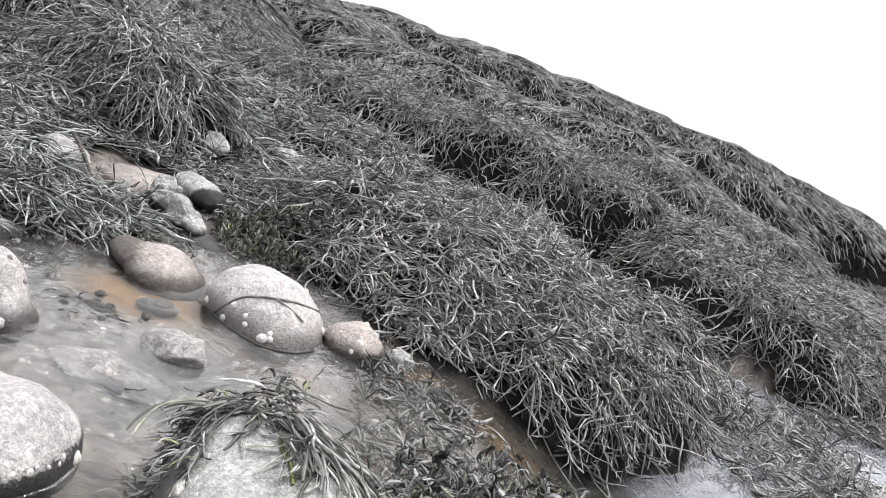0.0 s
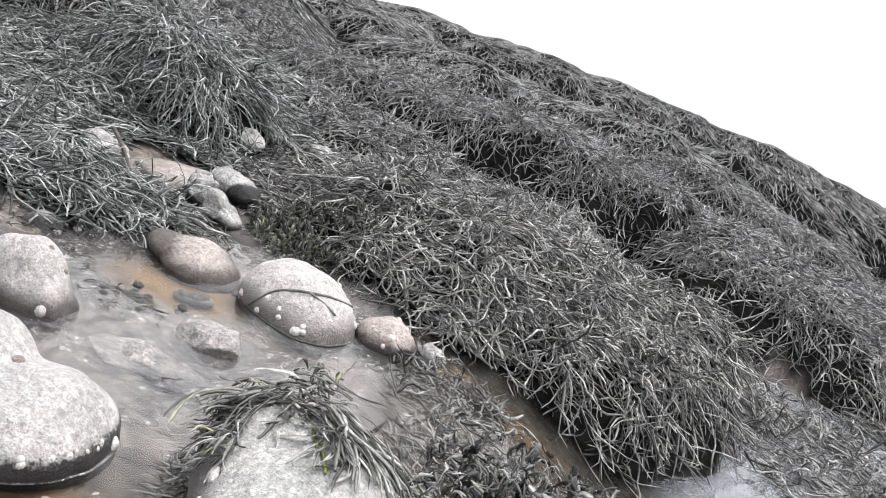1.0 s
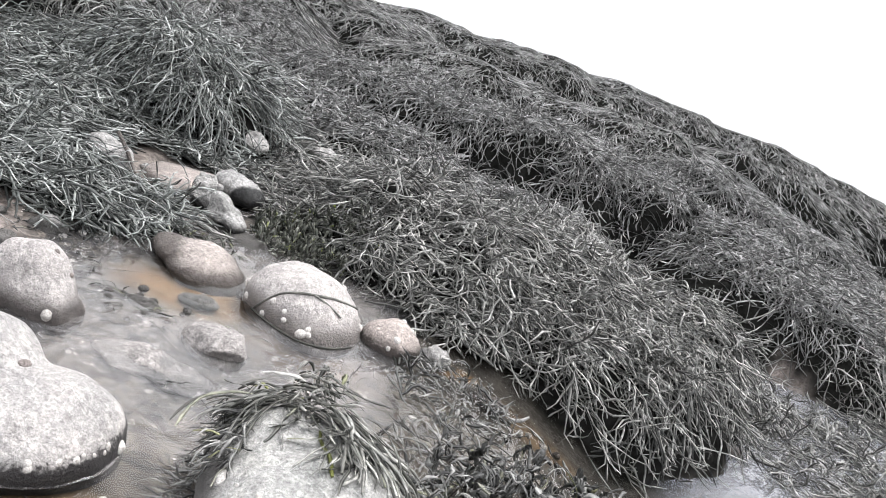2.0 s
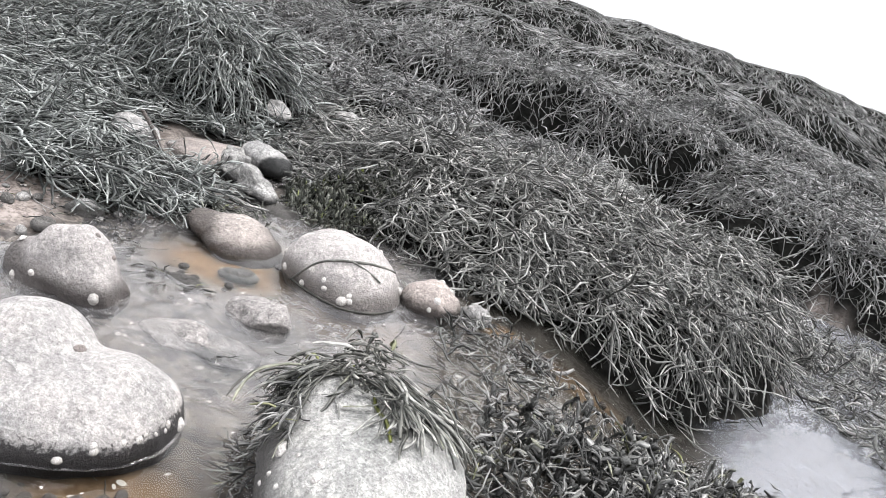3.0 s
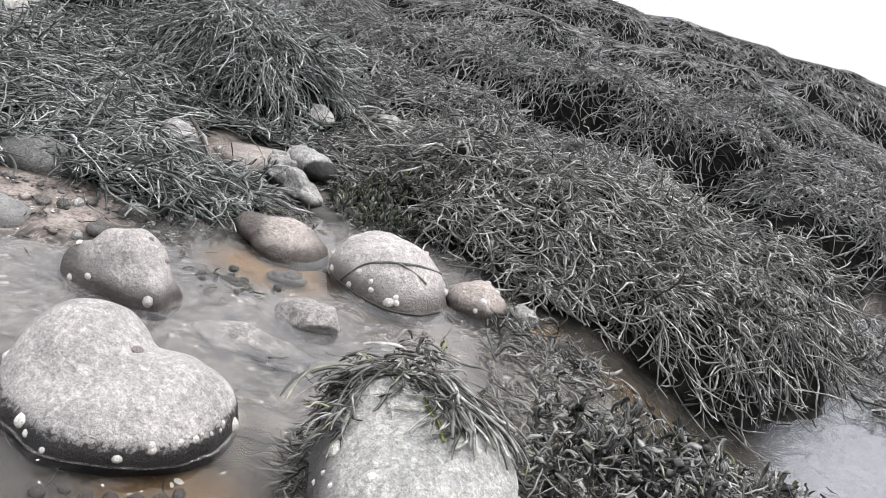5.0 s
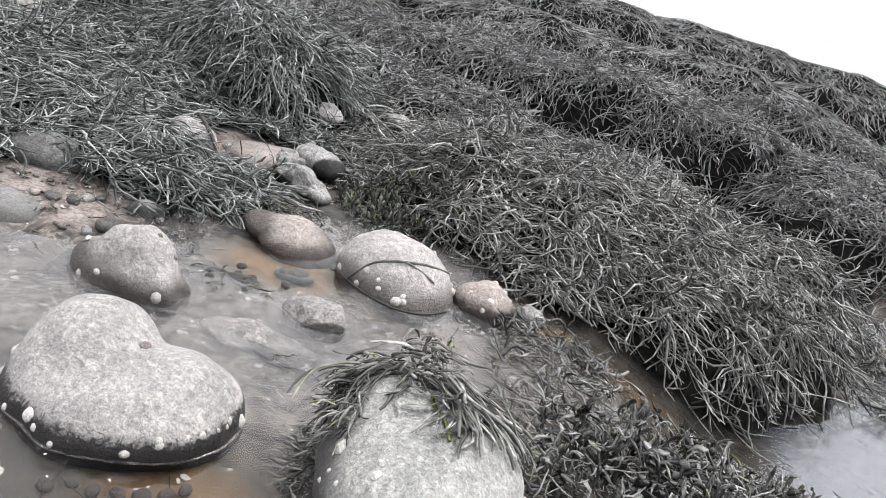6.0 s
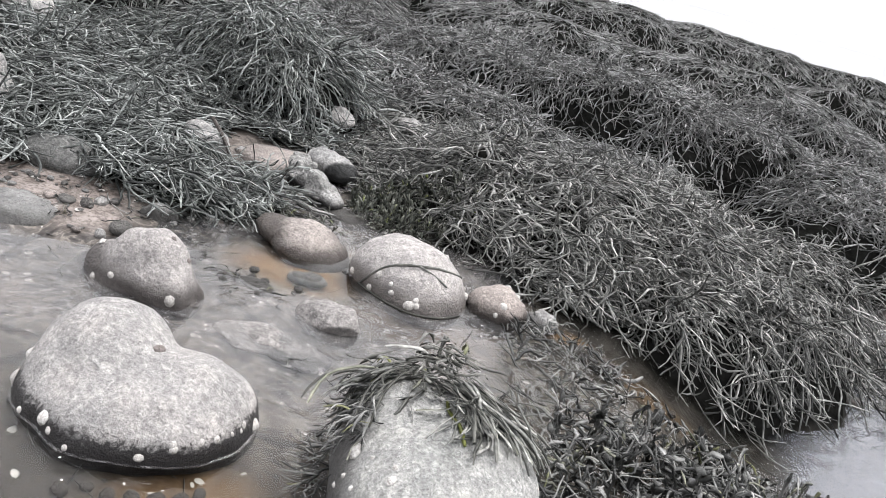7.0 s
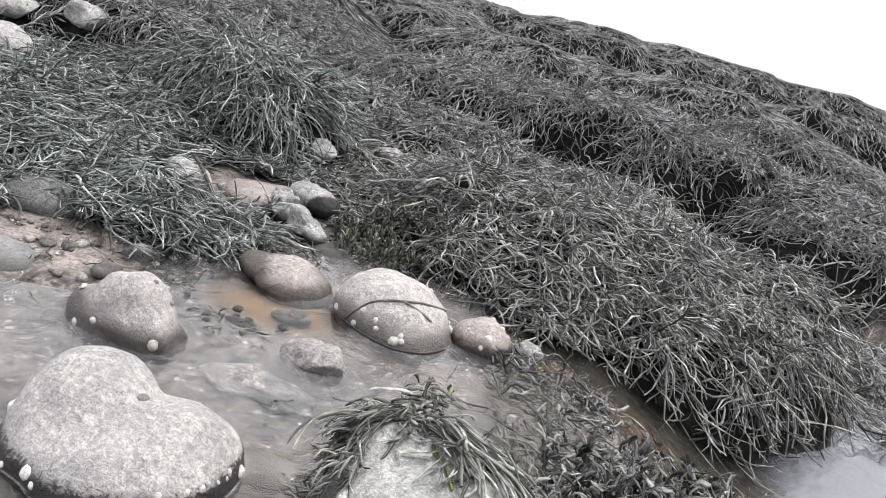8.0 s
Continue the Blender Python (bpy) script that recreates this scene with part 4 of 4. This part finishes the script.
ON_THIRD = [(-0.124, 2.059, 0.018, 12), (-0.104, 2.059, 0.023, 8), (-0.108, 2.064, 0.036, 7), (-0.183, 2.08, 0.032, 7), (-0.189, 2.092, 0.052, 6), (-0.231, 2.118, 0.058, 10),
            (-0.253, 2.12, 0.011, 9), (-0.319, 2.174, 0.023, 9), (0.023, 2.205, 0.031, 11), (0.013, 2.22, 0.045, 7), (-0.064, 2.278, 0.103, 8), (-0.329, 2.216, 0.051, 8)]
ON_FOURTH = [(0.142, 2.167, 0.05, 9), (0.124, 2.149, 0.024, 6), (0.183, 2.262, 0.057, 8), (0.146, 2.269, 0.069, 8)]
ON_CAP = [(-0.104, 1.208, 0.115, 13), (-0.11, 1.172, 0.084, 5), (-0.02, 1.114, 0.141, 8), (-0.022, 1.137, 0.153, 5), (-0.069, 1.172, 0.138, 4), (-0.088, 1.133, 0.092, 5), (-0.123, 1.179, 0.053, 5)]


def set_on(host, place, radius, me, label, group, category="shell", squash=1.0, name="limpet_shell"):
    """Sits a shell on a stone's surface, upright to it."""
    inv = host.matrix_world.inverted()
    ok, loc, nor, _ = host.closest_point_on_mesh(inv @ Vector(place))
    world_n = (host.matrix_world.to_3x3() @ nor).normalized()
    ob = new(name, me)
    q = world_n.to_track_quat("Z", "Y").to_matrix().to_4x4()
    ob.matrix_world = Matrix.Translation(host.matrix_world @ loc - world_n * radius * 0.06) @ q @ pose(0, 0, 0, 0, 0, RNG.uniform(0, 360)) @ Matrix.Diagonal((radius, radius, radius * squash, 1))
    return tagged(ob, label, category, group)


bpy.context.view_layer.update()
for host, spots, where in ((big, ON_BIG, "large boulder"), (rock2, ON_SECOND, "grey boulder"), (rock3, ON_THIRD, "strand-crossed boulder"), (rock4, ON_FOURTH, "pinkish boulder"), (front, ON_CAP, "weed-capped boulder")):
    for k, (x, y, z, mm) in enumerate(spots):
        size = "large" if mm > 9 else "small"
        set_on(host, (x, y, z), mm / 1000 * 1.25, SHELLS[k % 4], f"{size} pale conical shell stuck to the {where}", f"shells on the {where}")
for host, place, mm in ((big, (-0.535, 1.345, 0.125), 13), (rock2, (-0.722, 1.79, 0.135), 8), (rock2, (-0.669, 1.796, 0.092), 8)):
    set_on(host, place, mm / 1000, SHELL_B, "dark worn shell stuck on top of a boulder", "dark shells", squash=1.1, name="winkle_shell")


# ---- weed on and round the boulders ----
def rock_ground(host, low=0.0):
    deps = bpy.context.evaluated_depsgraph_get()
    mw, inv = host.matrix_world.copy(), host.matrix_world.inverted()

    def at(x, y):
        out = np.full(len(x), low)
        for i in range(len(x)):
            ok, loc, nor, _ = host.ray_cast(inv @ Vector((x[i], y[i], 2.0)), Vector((0, 0, -1)))
            if ok:
                out[i] = max(low, loc.z + mw.translation.z)
        return out

    return at


def fork(lines, wide, spread=0.5, at=0.5):
    """Splits each strap in two at a fraction of its length."""
    n, k, _ = lines.shape
    s = int(k * at)
    tail = lines[:, s:] - lines[:, s:s + 1]
    flow = tail[:, -1]
    side = np.cross(flow, np.array([0, 0, 1.0]) + RNG.normal(0, 0.3, (n, 3)))
    grow_out = np.linspace(0, 1, k - s)[None, :, None]
    b = lines[:, s:s + 1] + tail * 0.95 + side[:, None] * grow_out * spread
    stem = lines.copy()
    stem[:, s:] -= side[:, None] * grow_out * spread * 0.6
    return (stem, wide), (b, wide * 0.85)


cap_ground = rock_ground(front)
tops = []
for count, (cx, cy), (a0, a1), (l0, l1), (w0, w1), high, rise in (
    (60, (-0.070, 1.385), (165, 228), (0.09, 0.19), (0.004, 0.008), 0.045, 0.5), (80, (0.045, 1.378), (-58, -8), (0.10, 0.24), (0.005, 0.009), 0.045, 0.5),
    (3, (-0.03, 1.36), (235, 290), (0.06, 0.12), (0.006, 0.009), 0.02, 0.4), (9, (0.045, 1.35), (282, 312), (0.09, 0.17), (0.006, 0.009), 0.03, 0.4),
    (70, (-0.005, 1.425), (0, 360), (0.05, 0.11), (0.004, 0.008), 0.085, 2.2), (10, (0.0, 1.40), (0, 360), (0.04, 0.08), (0.009, 0.014), 0.050, 0.8),
):
    x, y = cx + RNG.normal(0, 0.028, count), cy + RNG.normal(0, 0.014, count)
    a = np.radians(RNG.uniform(a0, a1, count))
    lift = RNG.uniform(0.003, high, count)
    roots = np.stack([x, y, cap_ground(x, y) + lift], 1)
    dirs = np.stack([np.cos(a), np.sin(a), RNG.uniform(0.05, rise, count)], 1)
    tops.append((drape(roots, dirs, RNG.uniform(l0, l1, count), 9, lift, 0.45, 0.20, 0.15, cap_ground), RNG.uniform(w0, w1, count)))
cap = tagged(new("weed_tuft"), "trailing olive wrack straps draped over the pale boulder", "seaweed")
for lines, wide in tops:
    for part_lines, part_wide in fork(lines, wide, 0.26, 0.5):
        for k in range(len(part_lines)):
            me = straps("strap", part_lines[k:k + 1], part_wide[k:k + 1], 0.16, 4, 0.04, 0.9, 0.7)
            me.materials.append(WEED_CAP)
            new("strap", me).parent = cap


# a dark bushy fringe hangs down the boulder's wet, shade-darkened flank into the water
n = 120
x, y = RNG.uniform(-0.170, -0.085, n), RNG.uniform(1.20, 1.40, n)
a = np.radians(RNG.uniform(170, 265, n))
lift = RNG.uniform(0.004, 0.030, n)
lines = drape(np.stack([x, y, cap_ground(x, y) + lift], 1), np.stack([np.cos(a), np.sin(a), RNG.uniform(0.0, 0.6, n)], 1), RNG.uniform(0.03, 0.08, n), 6, lift, 0.5, 0.3, 0.15, cap_ground)
for part_lines, part_wide in fork(lines, RNG.uniform(0.003, 0.006, n), 0.4, 0.45):
    for k in range(len(part_lines)):
        me = straps("strap", part_lines[k:k + 1], part_wide[k:k + 1], 0.25, 4, 0.05, 0.9, 0.6)
        me.materials.append(WEED_DARK)
        new("strap", me).parent = cap


def cord(name, points, radius, mat, parent=None):
    """A thin round strand along points."""
    cu = bpy.data.curves.new(name, "CURVE")
    cu.dimensions, cu.bevel_depth, cu.bevel_resolution, cu.resolution_u = "3D", radius, 2, 6
    sp = cu.splines.new("NURBS")
    sp.points.add(len(points) - 1)
    for p, co in zip(sp.points, points):
        p.co = (*co, 1)
    sp.use_endpoint_u, sp.order_u = True, 3
    cu.materials.append(mat)
    tmp = new(name, cu)
    me = bpy.data.meshes.new_from_object(tmp.evaluated_get(bpy.context.evaluated_depsgraph_get()))
    bpy.data.objects.remove(tmp)
    me.polygons.foreach_set("use_smooth", np.ones(len(me.polygons), dtype=bool))
    ob = new(name, me)
    if parent:
        ob.parent = parent
    return ob


def on_stone(host, pts, lift):
    inv = host.matrix_world.inverted()
    out = []
    for p in pts:
        ok, loc, nor, _ = host.closest_point_on_mesh(inv @ Vector(p))
        out.append(host.matrix_world @ (loc + nor * lift))
    return out


strand = tagged(new("weed_strand"), "thin dark weed strand lying across the rounded boulder", "seaweed")
cord("strand", on_stone(rock3, [(-0.285, 2.14, 0.007), (-0.262, 2.129, 0.042), (-0.217, 2.126, 0.082), (-0.17, 2.131, 0.102), (-0.128, 2.137, 0.108), (-0.077, 2.16, 0.109), (-0.041, 2.182, 0.098), (-0.006, 2.236, 0.068)], 0.003), 0.0038, WEED_CAP, strand)
cord("strand", on_stone(rock3, [(-0.128, 2.137, 0.108), (-0.081, 2.133, 0.098), (-0.034, 2.129, 0.075)], 0.003), 0.003, WEED_CAP, strand)
cord("strand", [(x, y - 0.006, max(z, 0.0) + 0.003) for x, y, z in on_stone(rock3, [(-0.291, 2.146, 0.001), (-0.249, 2.118, 0.0), (-0.197, 2.083, 0.0), (-0.143, 2.06, 0.0), (-0.099, 2.054, 0.0), (-0.047, 2.063, 0.0), (0.002, 2.095, 0.0), (0.022, 2.126, 0.0)], 0.003)], 0.0034, WEED_CAP, strand)


# the broad dark tangle beside the pool
def blades(count, box, keep, length, width, lift_max, mat, name, label, rings=7, droop=0.3, up=(0.2, 1.0), thick=0.16, forks=0.5, wander=0.45, flare=0.3):
    x, y = RNG.uniform(box[0], box[1], count), RNG.uniform(box[2], box[3], count)
    ok = keep(x, y)
    x, y = x[ok], y[ok]
    n = len(x)
    lift = RNG.uniform(0, 1, n) ** 1.5 * lift_max + 0.004
    gr = lambda px, py: np.maximum(quick(px, py), level(px, py))
    roots = np.stack([x, y, gr(x, y) + lift * 0.5], 1)
    a = RNG.uniform(0, 2 * np.pi, n)
    dirs = np.stack([np.cos(a), np.sin(a), RNG.uniform(*up, n)], 1)
    lines = drape(roots, dirs, RNG.uniform(*length, n), rings, lift, droop, wander, 0.25, gr)
    holder = tagged(new(name), label, "seaweed", kind="stuff")
    for pl, pw in fork(lines, RNG.uniform(*width, n), forks, 0.45):
        for i in range(min(150, n)):
            me = straps("blade", pl[i:i + 1], pw[i:i + 1], thick, 4, 0.05, 0.9, 0.5, flare)
            me.materials.append(mat)
            new("blade", me).parent = holder
        if n > 150:
            me = straps("blades", pl[150:], pw[150:], thick, 4, 0.05, 0.9, 0.5, flare)
            me.materials.append(mat)
            ob = new("blades", me)
            ob.parent = holder
            ob["kind"] = "stuff"
    return holder


def in_mat(x, y):
    c, s = math.cos(radians(34)), math.sin(radians(34))
    u, v = (x - 0.78) * c + (y - 1.66) * s, -(x - 0.78) * s + (y - 1.66) * c
    return (u / 0.68) ** 2 + (v / 0.30) ** 2 < 1


blades(2500, (0.1, 1.4, 1.2, 2.3), in_mat, (0.05, 0.12), (0.0040, 0.0095), 0.080, WEED_DARK, "weed_mat", "low tangle of broad dark bladder wrack beside the pool", up=(0.0, 0.6), wander=0.36, thick=0.12)
blades(950, (0.1, 1.4, 1.2, 2.3), in_mat, (0.035, 0.080), (0.010, 0.021), 0.095, WEED_DARK, "weed_mat", "broad crumpled bladder wrack leaves lying over the low tangle", rings=6, up=(0.0, 0.7), thick=0.10, forks=0.6, wander=0.5, flare=0.4)
blades(230, (0.14, 0.56, 1.62, 2.28), lambda x, y: (y - 1.95 + (x - 0.35) * 0.5 < 0.28) & (y - 1.95 + (x - 0.35) * 0.5 > -0.34) & (x > 0.17), (0.06, 0.14), (0.005, 0.009), 0.02, WEED_DARK, "weed_mat",
       "thin dark wrack sprawled over shallow water", rings=6, up=(0.0, 0.6), thick=0.3)
blades(1500, (-0.50, 0.02, 2.56, 3.10), lambda x, y: np.hypot((x + 0.25) / 0.23, (y - 2.80) / 0.22) < 1, (0.02, 0.05), (0.006, 0.013), 0.12, WEED_GREEN, "weed_tuft",
       "bushy olive-green wrack clump with bright green tips", rings=6, up=(0.3, 1.2))
blades(40, (-0.66, -0.44, 2.40, 2.50), lambda x, y: x < 9, (0.03, 0.07), (0.005, 0.009), 0.05, WEED_GREEN, "weed_tuft", "small green weed sprig on the brownish boulder", rings=5, up=(0.3, 1.0))
blades(1100, (1.50, 2.6, 2.45, 3.75), lambda x, y: ((y > 3.02 + 0.12 * np.sin(9 * x)) | (x > 1.86 + 0.1 * np.sin(8 * y))) & (np.min([np.hypot(x - a, y - b) - r for a, b, r in STRIP], axis=0) > 0), (0.10, 0.24), (0.006, 0.010), 0.05, WEED, "weed_mat",
       "flattened dark wrack trailing into the lower pool", rings=8, up=(0.0, 0.3), thick=0.3, forks=0.25)


# ---- pebbles, driftwood and scraps ----
def pebble(x, y, size, mat, label, flat=0.55, seed=1, z=None):
    base = float(height(np.array([x]), np.array([y]))[0]) if z is None else z
    return rock("pebble", (x, y, base + size * flat * 0.5), [(0, 0, 0, size, size * 0.75, size * flat, seed * 47 % 180, 0)], mat, label, seed, size * 0.08, 3, "pebble", "pebbles on the sand")


for k in range(64):
    x, y = RNG.uniform(-1.45, -0.72), 0
    y = float(foot(np.array(x))) - abs(RNG.normal(0.02, 0.11))
    dark = RNG.rand() < 0.6
    pebble(x, y, RNG.uniform(0.004, 0.013), ROCK_WET if dark else ROCK_GREY, "small dark wet pebble on the sand" if dark else "small pale pebble on the sand", RNG.uniform(0.45, 0.7), 30 + k)
for k, (x, y, s) in enumerate([(-0.66, 2.36, 0.022), (-0.335, 2.30, 0.022), (-0.31, 2.27, 0.018), (-0.345, 2.25, 0.016), (-0.295, 2.20, 0.016), (-0.30, 2.62, 0.03), (-0.26, 2.52, 0.02), (-0.22, 2.50, 0.016), (-0.08, 2.46, 0.016), (-0.78, 2.30, 0.024), (-0.86, 2.26, 0.016), (-0.98, 3.0, 0.02), (-0.44, 2.17, 0.012)]):
    pebble(x, y, s, ROCK_HIGH if k % 3 else ROCK_PINK, "small pale pebble wedged beside a boulder", 0.75, 70 + k)
for k, (x, y, size, flat, mat, label) in enumerate([
    (-1.149, 2.053, 0.030, 0.35, ROCK_WET, "flat dark wet stone on the sand"), (-1.091, 2.060, 0.019, 0.9, ROCK_WET, "upright dark wet stone on the sand"),
    (-1.075, 2.110, 0.021, 0.7, ROCK_HIGH, "round pale stone on the sand"), (-0.957, 2.000, 0.040, 0.55, ROCK_WET, "dark wet stone behind the grey boulder"),
    (-0.985, 1.945, 0.017, 0.9, ROCK_HIGH, "pale knob of stone beside the grey boulder"), (-0.816, 2.300, 0.020, 0.75, ROCK_HIGH, "pale pebble at the weed's edge"),
    (-1.054, 2.150, 0.018, 0.6, ROCK_WET, "dark wet stone at the weed's edge"), (-1.200, 2.055, 0.022, 0.5, ROCK_PINK, "flat pinkish stone on the sand"),
    (-1.046, 1.930, 0.014, 0.6, ROCK_PINK, "small pinkish stone at the water's edge"), (-0.885, 2.190, 0.015, 0.6, ROCK_HIGH, "small pale stone at the water's edge"),
]):
    pebble(x, y, size, mat, label, flat, 210 + k)
for k, (x, y, s) in enumerate([(-0.49, 1.08, 0.016), (-0.45, 1.09, 0.017), (-0.41, 1.10, 0.018), (-0.375, 1.12, 0.016), (-0.35, 1.145, 0.015), (-0.565, 1.06, 0.017), (-0.53, 1.085, 0.013)]):
    pebble(x, y, s, ROCK_PINK, "brown pebble on the pool bed under clear water", 0.7, 90 + k)

for k in range(16):
    pebble(-0.53 + RNG.normal(0, 0.09), 1.96 + RNG.normal(0, 0.05), RNG.uniform(0.008, 0.018), ROCK_WET if k % 3 else ROCK_PINK, "small brown stone awash in the silty shallows", 0.6, 120 + k, z=-0.008)

for k in range(46):
    u = RNG.uniform(0, 1)
    x, y = 0.26 + 0.62 * u + RNG.normal(0, 0.03), 2.27 - 0.13 * u + RNG.normal(0, 0.035)
    pebble(x, y, RNG.uniform(0.006, 0.017), (ROCK_PINK, ROCK_WET, ROCK_HIGH)[k % 3], ("small pinkish stone in the runnel", "small dark wet stone in the runnel", "small pale stone in the runnel")[k % 3], RNG.uniform(0.5, 0.8), 150 + k)

twig = tagged(new("driftwood_stick"), "short broken driftwood stick leaning on a pale stone", "driftwood")
cord("stick", [(-1.075, 2.90, 0.145), (-1.035, 2.885, 0.11), (-1.0, 2.87, 0.075), (-0.965, 2.85, 0.03)], 0.0075, ROCK_BROWN, twig)

SCRAPS = [(-0.19, 1.47, 0.035), (-0.175, 1.405, 0.04), (-0.215, 1.33, 0.03), (-0.20, 1.27, 0.045), (-0.33, 1.62, 0.035), (0.075, 1.84, 0.04), (-0.50, 1.92, 0.06), (-0.58, 1.90, 0.05), (-0.95, 1.86, 0.05), (-0.91, 2.0, 0.04), (-0.62, 1.98, 0.05), (0.10, 1.75, 0.03), (-0.17, 1.29, 0.05)]
SCRAPS += [(RNG.uniform(-1.42, -0.72), RNG.uniform(1.96, 2.24), RNG.uniform(0.015, 0.04)) for _ in range(26)]
for x, y, s in SCRAPS:
    up = max(0.0, float(quick(np.array([x]), np.array([y]))[0]))
    n = 5
    a = RNG.uniform(0, 2 * np.pi, n)
    roots = np.tile([x, y, up + 0.002], (n, 1)) + RNG.normal(0, s * 0.25, (n, 3)) * [1, 1, 0]
    dirs = np.stack([np.cos(a), np.sin(a), RNG.uniform(0.1, 0.5, n)], 1)
    lines = drape(roots, dirs, np.full(n, s) * RNG.uniform(0.6, 1.3, n), 6, np.full(n, 0.003), 0.2, 0.3, 0.0, lambda px, py: np.maximum(level(px, py), quick(px, py)))
    me = straps("weed_scrap", lines, RNG.uniform(0.0025, 0.006, n), 0.4, 4, 0.08)
    me.materials.append(WEED_DARK)
    tagged(new("weed_scrap", me), "small dark scrap of weed lying in the shallows", "seaweed", "weed scraps")

# pale flecks of foam and broken shell on the pool
def flecks(name, count, box, size, mat, label, z):
    x, y = RNG.uniform(box[0], box[1], count), RNG.uniform(box[2], box[3], count)
    top = z(x, y) + 0.0012
    r, a, b = RNG.uniform(*size, count), RNG.uniform(0, 6.28, count), RNG.uniform(0.35, 0.9, count)
    t = np.arange(8) * np.pi / 4
    u, v = r[:, None] * np.cos(t) * RNG.uniform(0.75, 1.1, (count, 8)), (r * b)[:, None] * np.sin(t) * RNG.uniform(0.75, 1.1, (count, 8))
    ca, sa = np.cos(a)[:, None], np.sin(a)[:, None]
    verts = np.stack([x[:, None] + u * ca - v * sa, y[:, None] + u * sa + v * ca, np.repeat(top[:, None], 8, 1)], -1).reshape(-1, 3)
    i = np.arange(count)[:, None, None] * 8
    quads = (i + np.array([[0, 1, 2, 3], [0, 3, 4, 7], [4, 5, 6, 7]])[None]).reshape(-1, 4)
    me = quad_mesh(name, verts, quads)
    me.materials.append(mat)
    return tagged(new(name, me), label, "flecks", kind="stuff")


flecks("shell_flecks", 110, (-1.3, 0.1, 1.0, 2.3), (0.0015, 0.0055), SHELL, "pale broken shell flecks strewn over the pool", lambda x, y: np.maximum(0.0, height(x, y)))

# drowned weed and grit on the pool bed
n = 130
x, y = RNG.uniform(-1.35, 0.15, n), RNG.uniform(0.95, 2.15, n)
a = RNG.uniform(0, 2 * np.pi, n)
bed = quick
roots = np.stack([x, y, bed(x, y) + 0.004], 1)
lines = drape(roots, np.stack([np.cos(a), np.sin(a), 0 * a], 1), RNG.uniform(0.04, 0.20, n), 10, np.full(n, 0.004), 0.1, 0.22, 0.0, bed)
me = straps("drowned_weed", lines, RNG.uniform(0.0015, 0.005, n), 0.4, 4, 0.05)
me.materials.append(WEED_DARK)
tagged(new("drowned_weed", me), "thin weed threads lying drowned on the pool bed", "seaweed", kind="stuff")
flecks("bed_grit", 420, (-1.4, 0.25, 0.95, 2.3), (0.003, 0.012), ROCK_WET, "dark grit scattered over the pool bed", lambda px, py: height(px, py) + 0.001)
flecks("bed_shell", 260, (-1.4, 0.25, 0.95, 2.3), (0.003, 0.013), SHELL, "pale shell grit scattered over the pool bed", lambda px, py: height(px, py) + 0.001)


# the rim of water drawn up against each stone, its bright glint painted in
def rim(host, name="water_rim", steps=72):
    inv = host.matrix_world.inverted()
    pts = []
    for k in range(steps):
        a = 2 * math.pi * k / steps
        start = inv @ Vector((host.location.x + math.cos(a) * 0.6, host.location.y + math.sin(a) * 0.6, 0.001))
        ok, loc, nor, _ = host.ray_cast(start, Vector((-math.cos(a), -math.sin(a), 0)))
        if ok:
            p = host.matrix_world @ loc
            pts.append((p.x + math.cos(a) * 0.0012, p.y + math.sin(a) * 0.0012, 0.0014))
    lines = np.array([pts + pts[:1]])
    n_ring = lines.shape[1]
    out = lines[0] - np.array([host.location.x, host.location.y, 0.0])
    out[:, 2] = 0
    out /= np.linalg.norm(out, axis=1, keepdims=True)
    prof = np.array([(-0.002, 0.0022), (0.0, 0.0014), (0.0018, 0.0005), (0.004, 0.0)])
    verts = np.concatenate([lines[0] + out * o + np.array([0, 0, h]) for o, h in prof])
    i = np.arange(n_ring - 1)
    quads = np.concatenate([np.stack([j * n_ring + i, j * n_ring + i + 1, (j + 1) * n_ring + i + 1, (j + 1) * n_ring + i], -1) for j in range(len(prof) - 1)])
    me = quad_mesh(name, verts, quads[:, ::-1])
    me.materials.append(WATER)
    # a pale diffuse share stands in for the rim's highlight
    at = me.attributes.new("silt_sheen", "FLOAT", "POINT")
    at.data.foreach_set("value", np.full(len(verts), 0.35, dtype=np.float32))
    ob = new(name, me)
    ob.visible_shadow = False
    return tagged(ob, "thin rim of water against a boulder, its glint painted pale", "water", kind="structure")


for host in (big, rock3):
    rim(host)
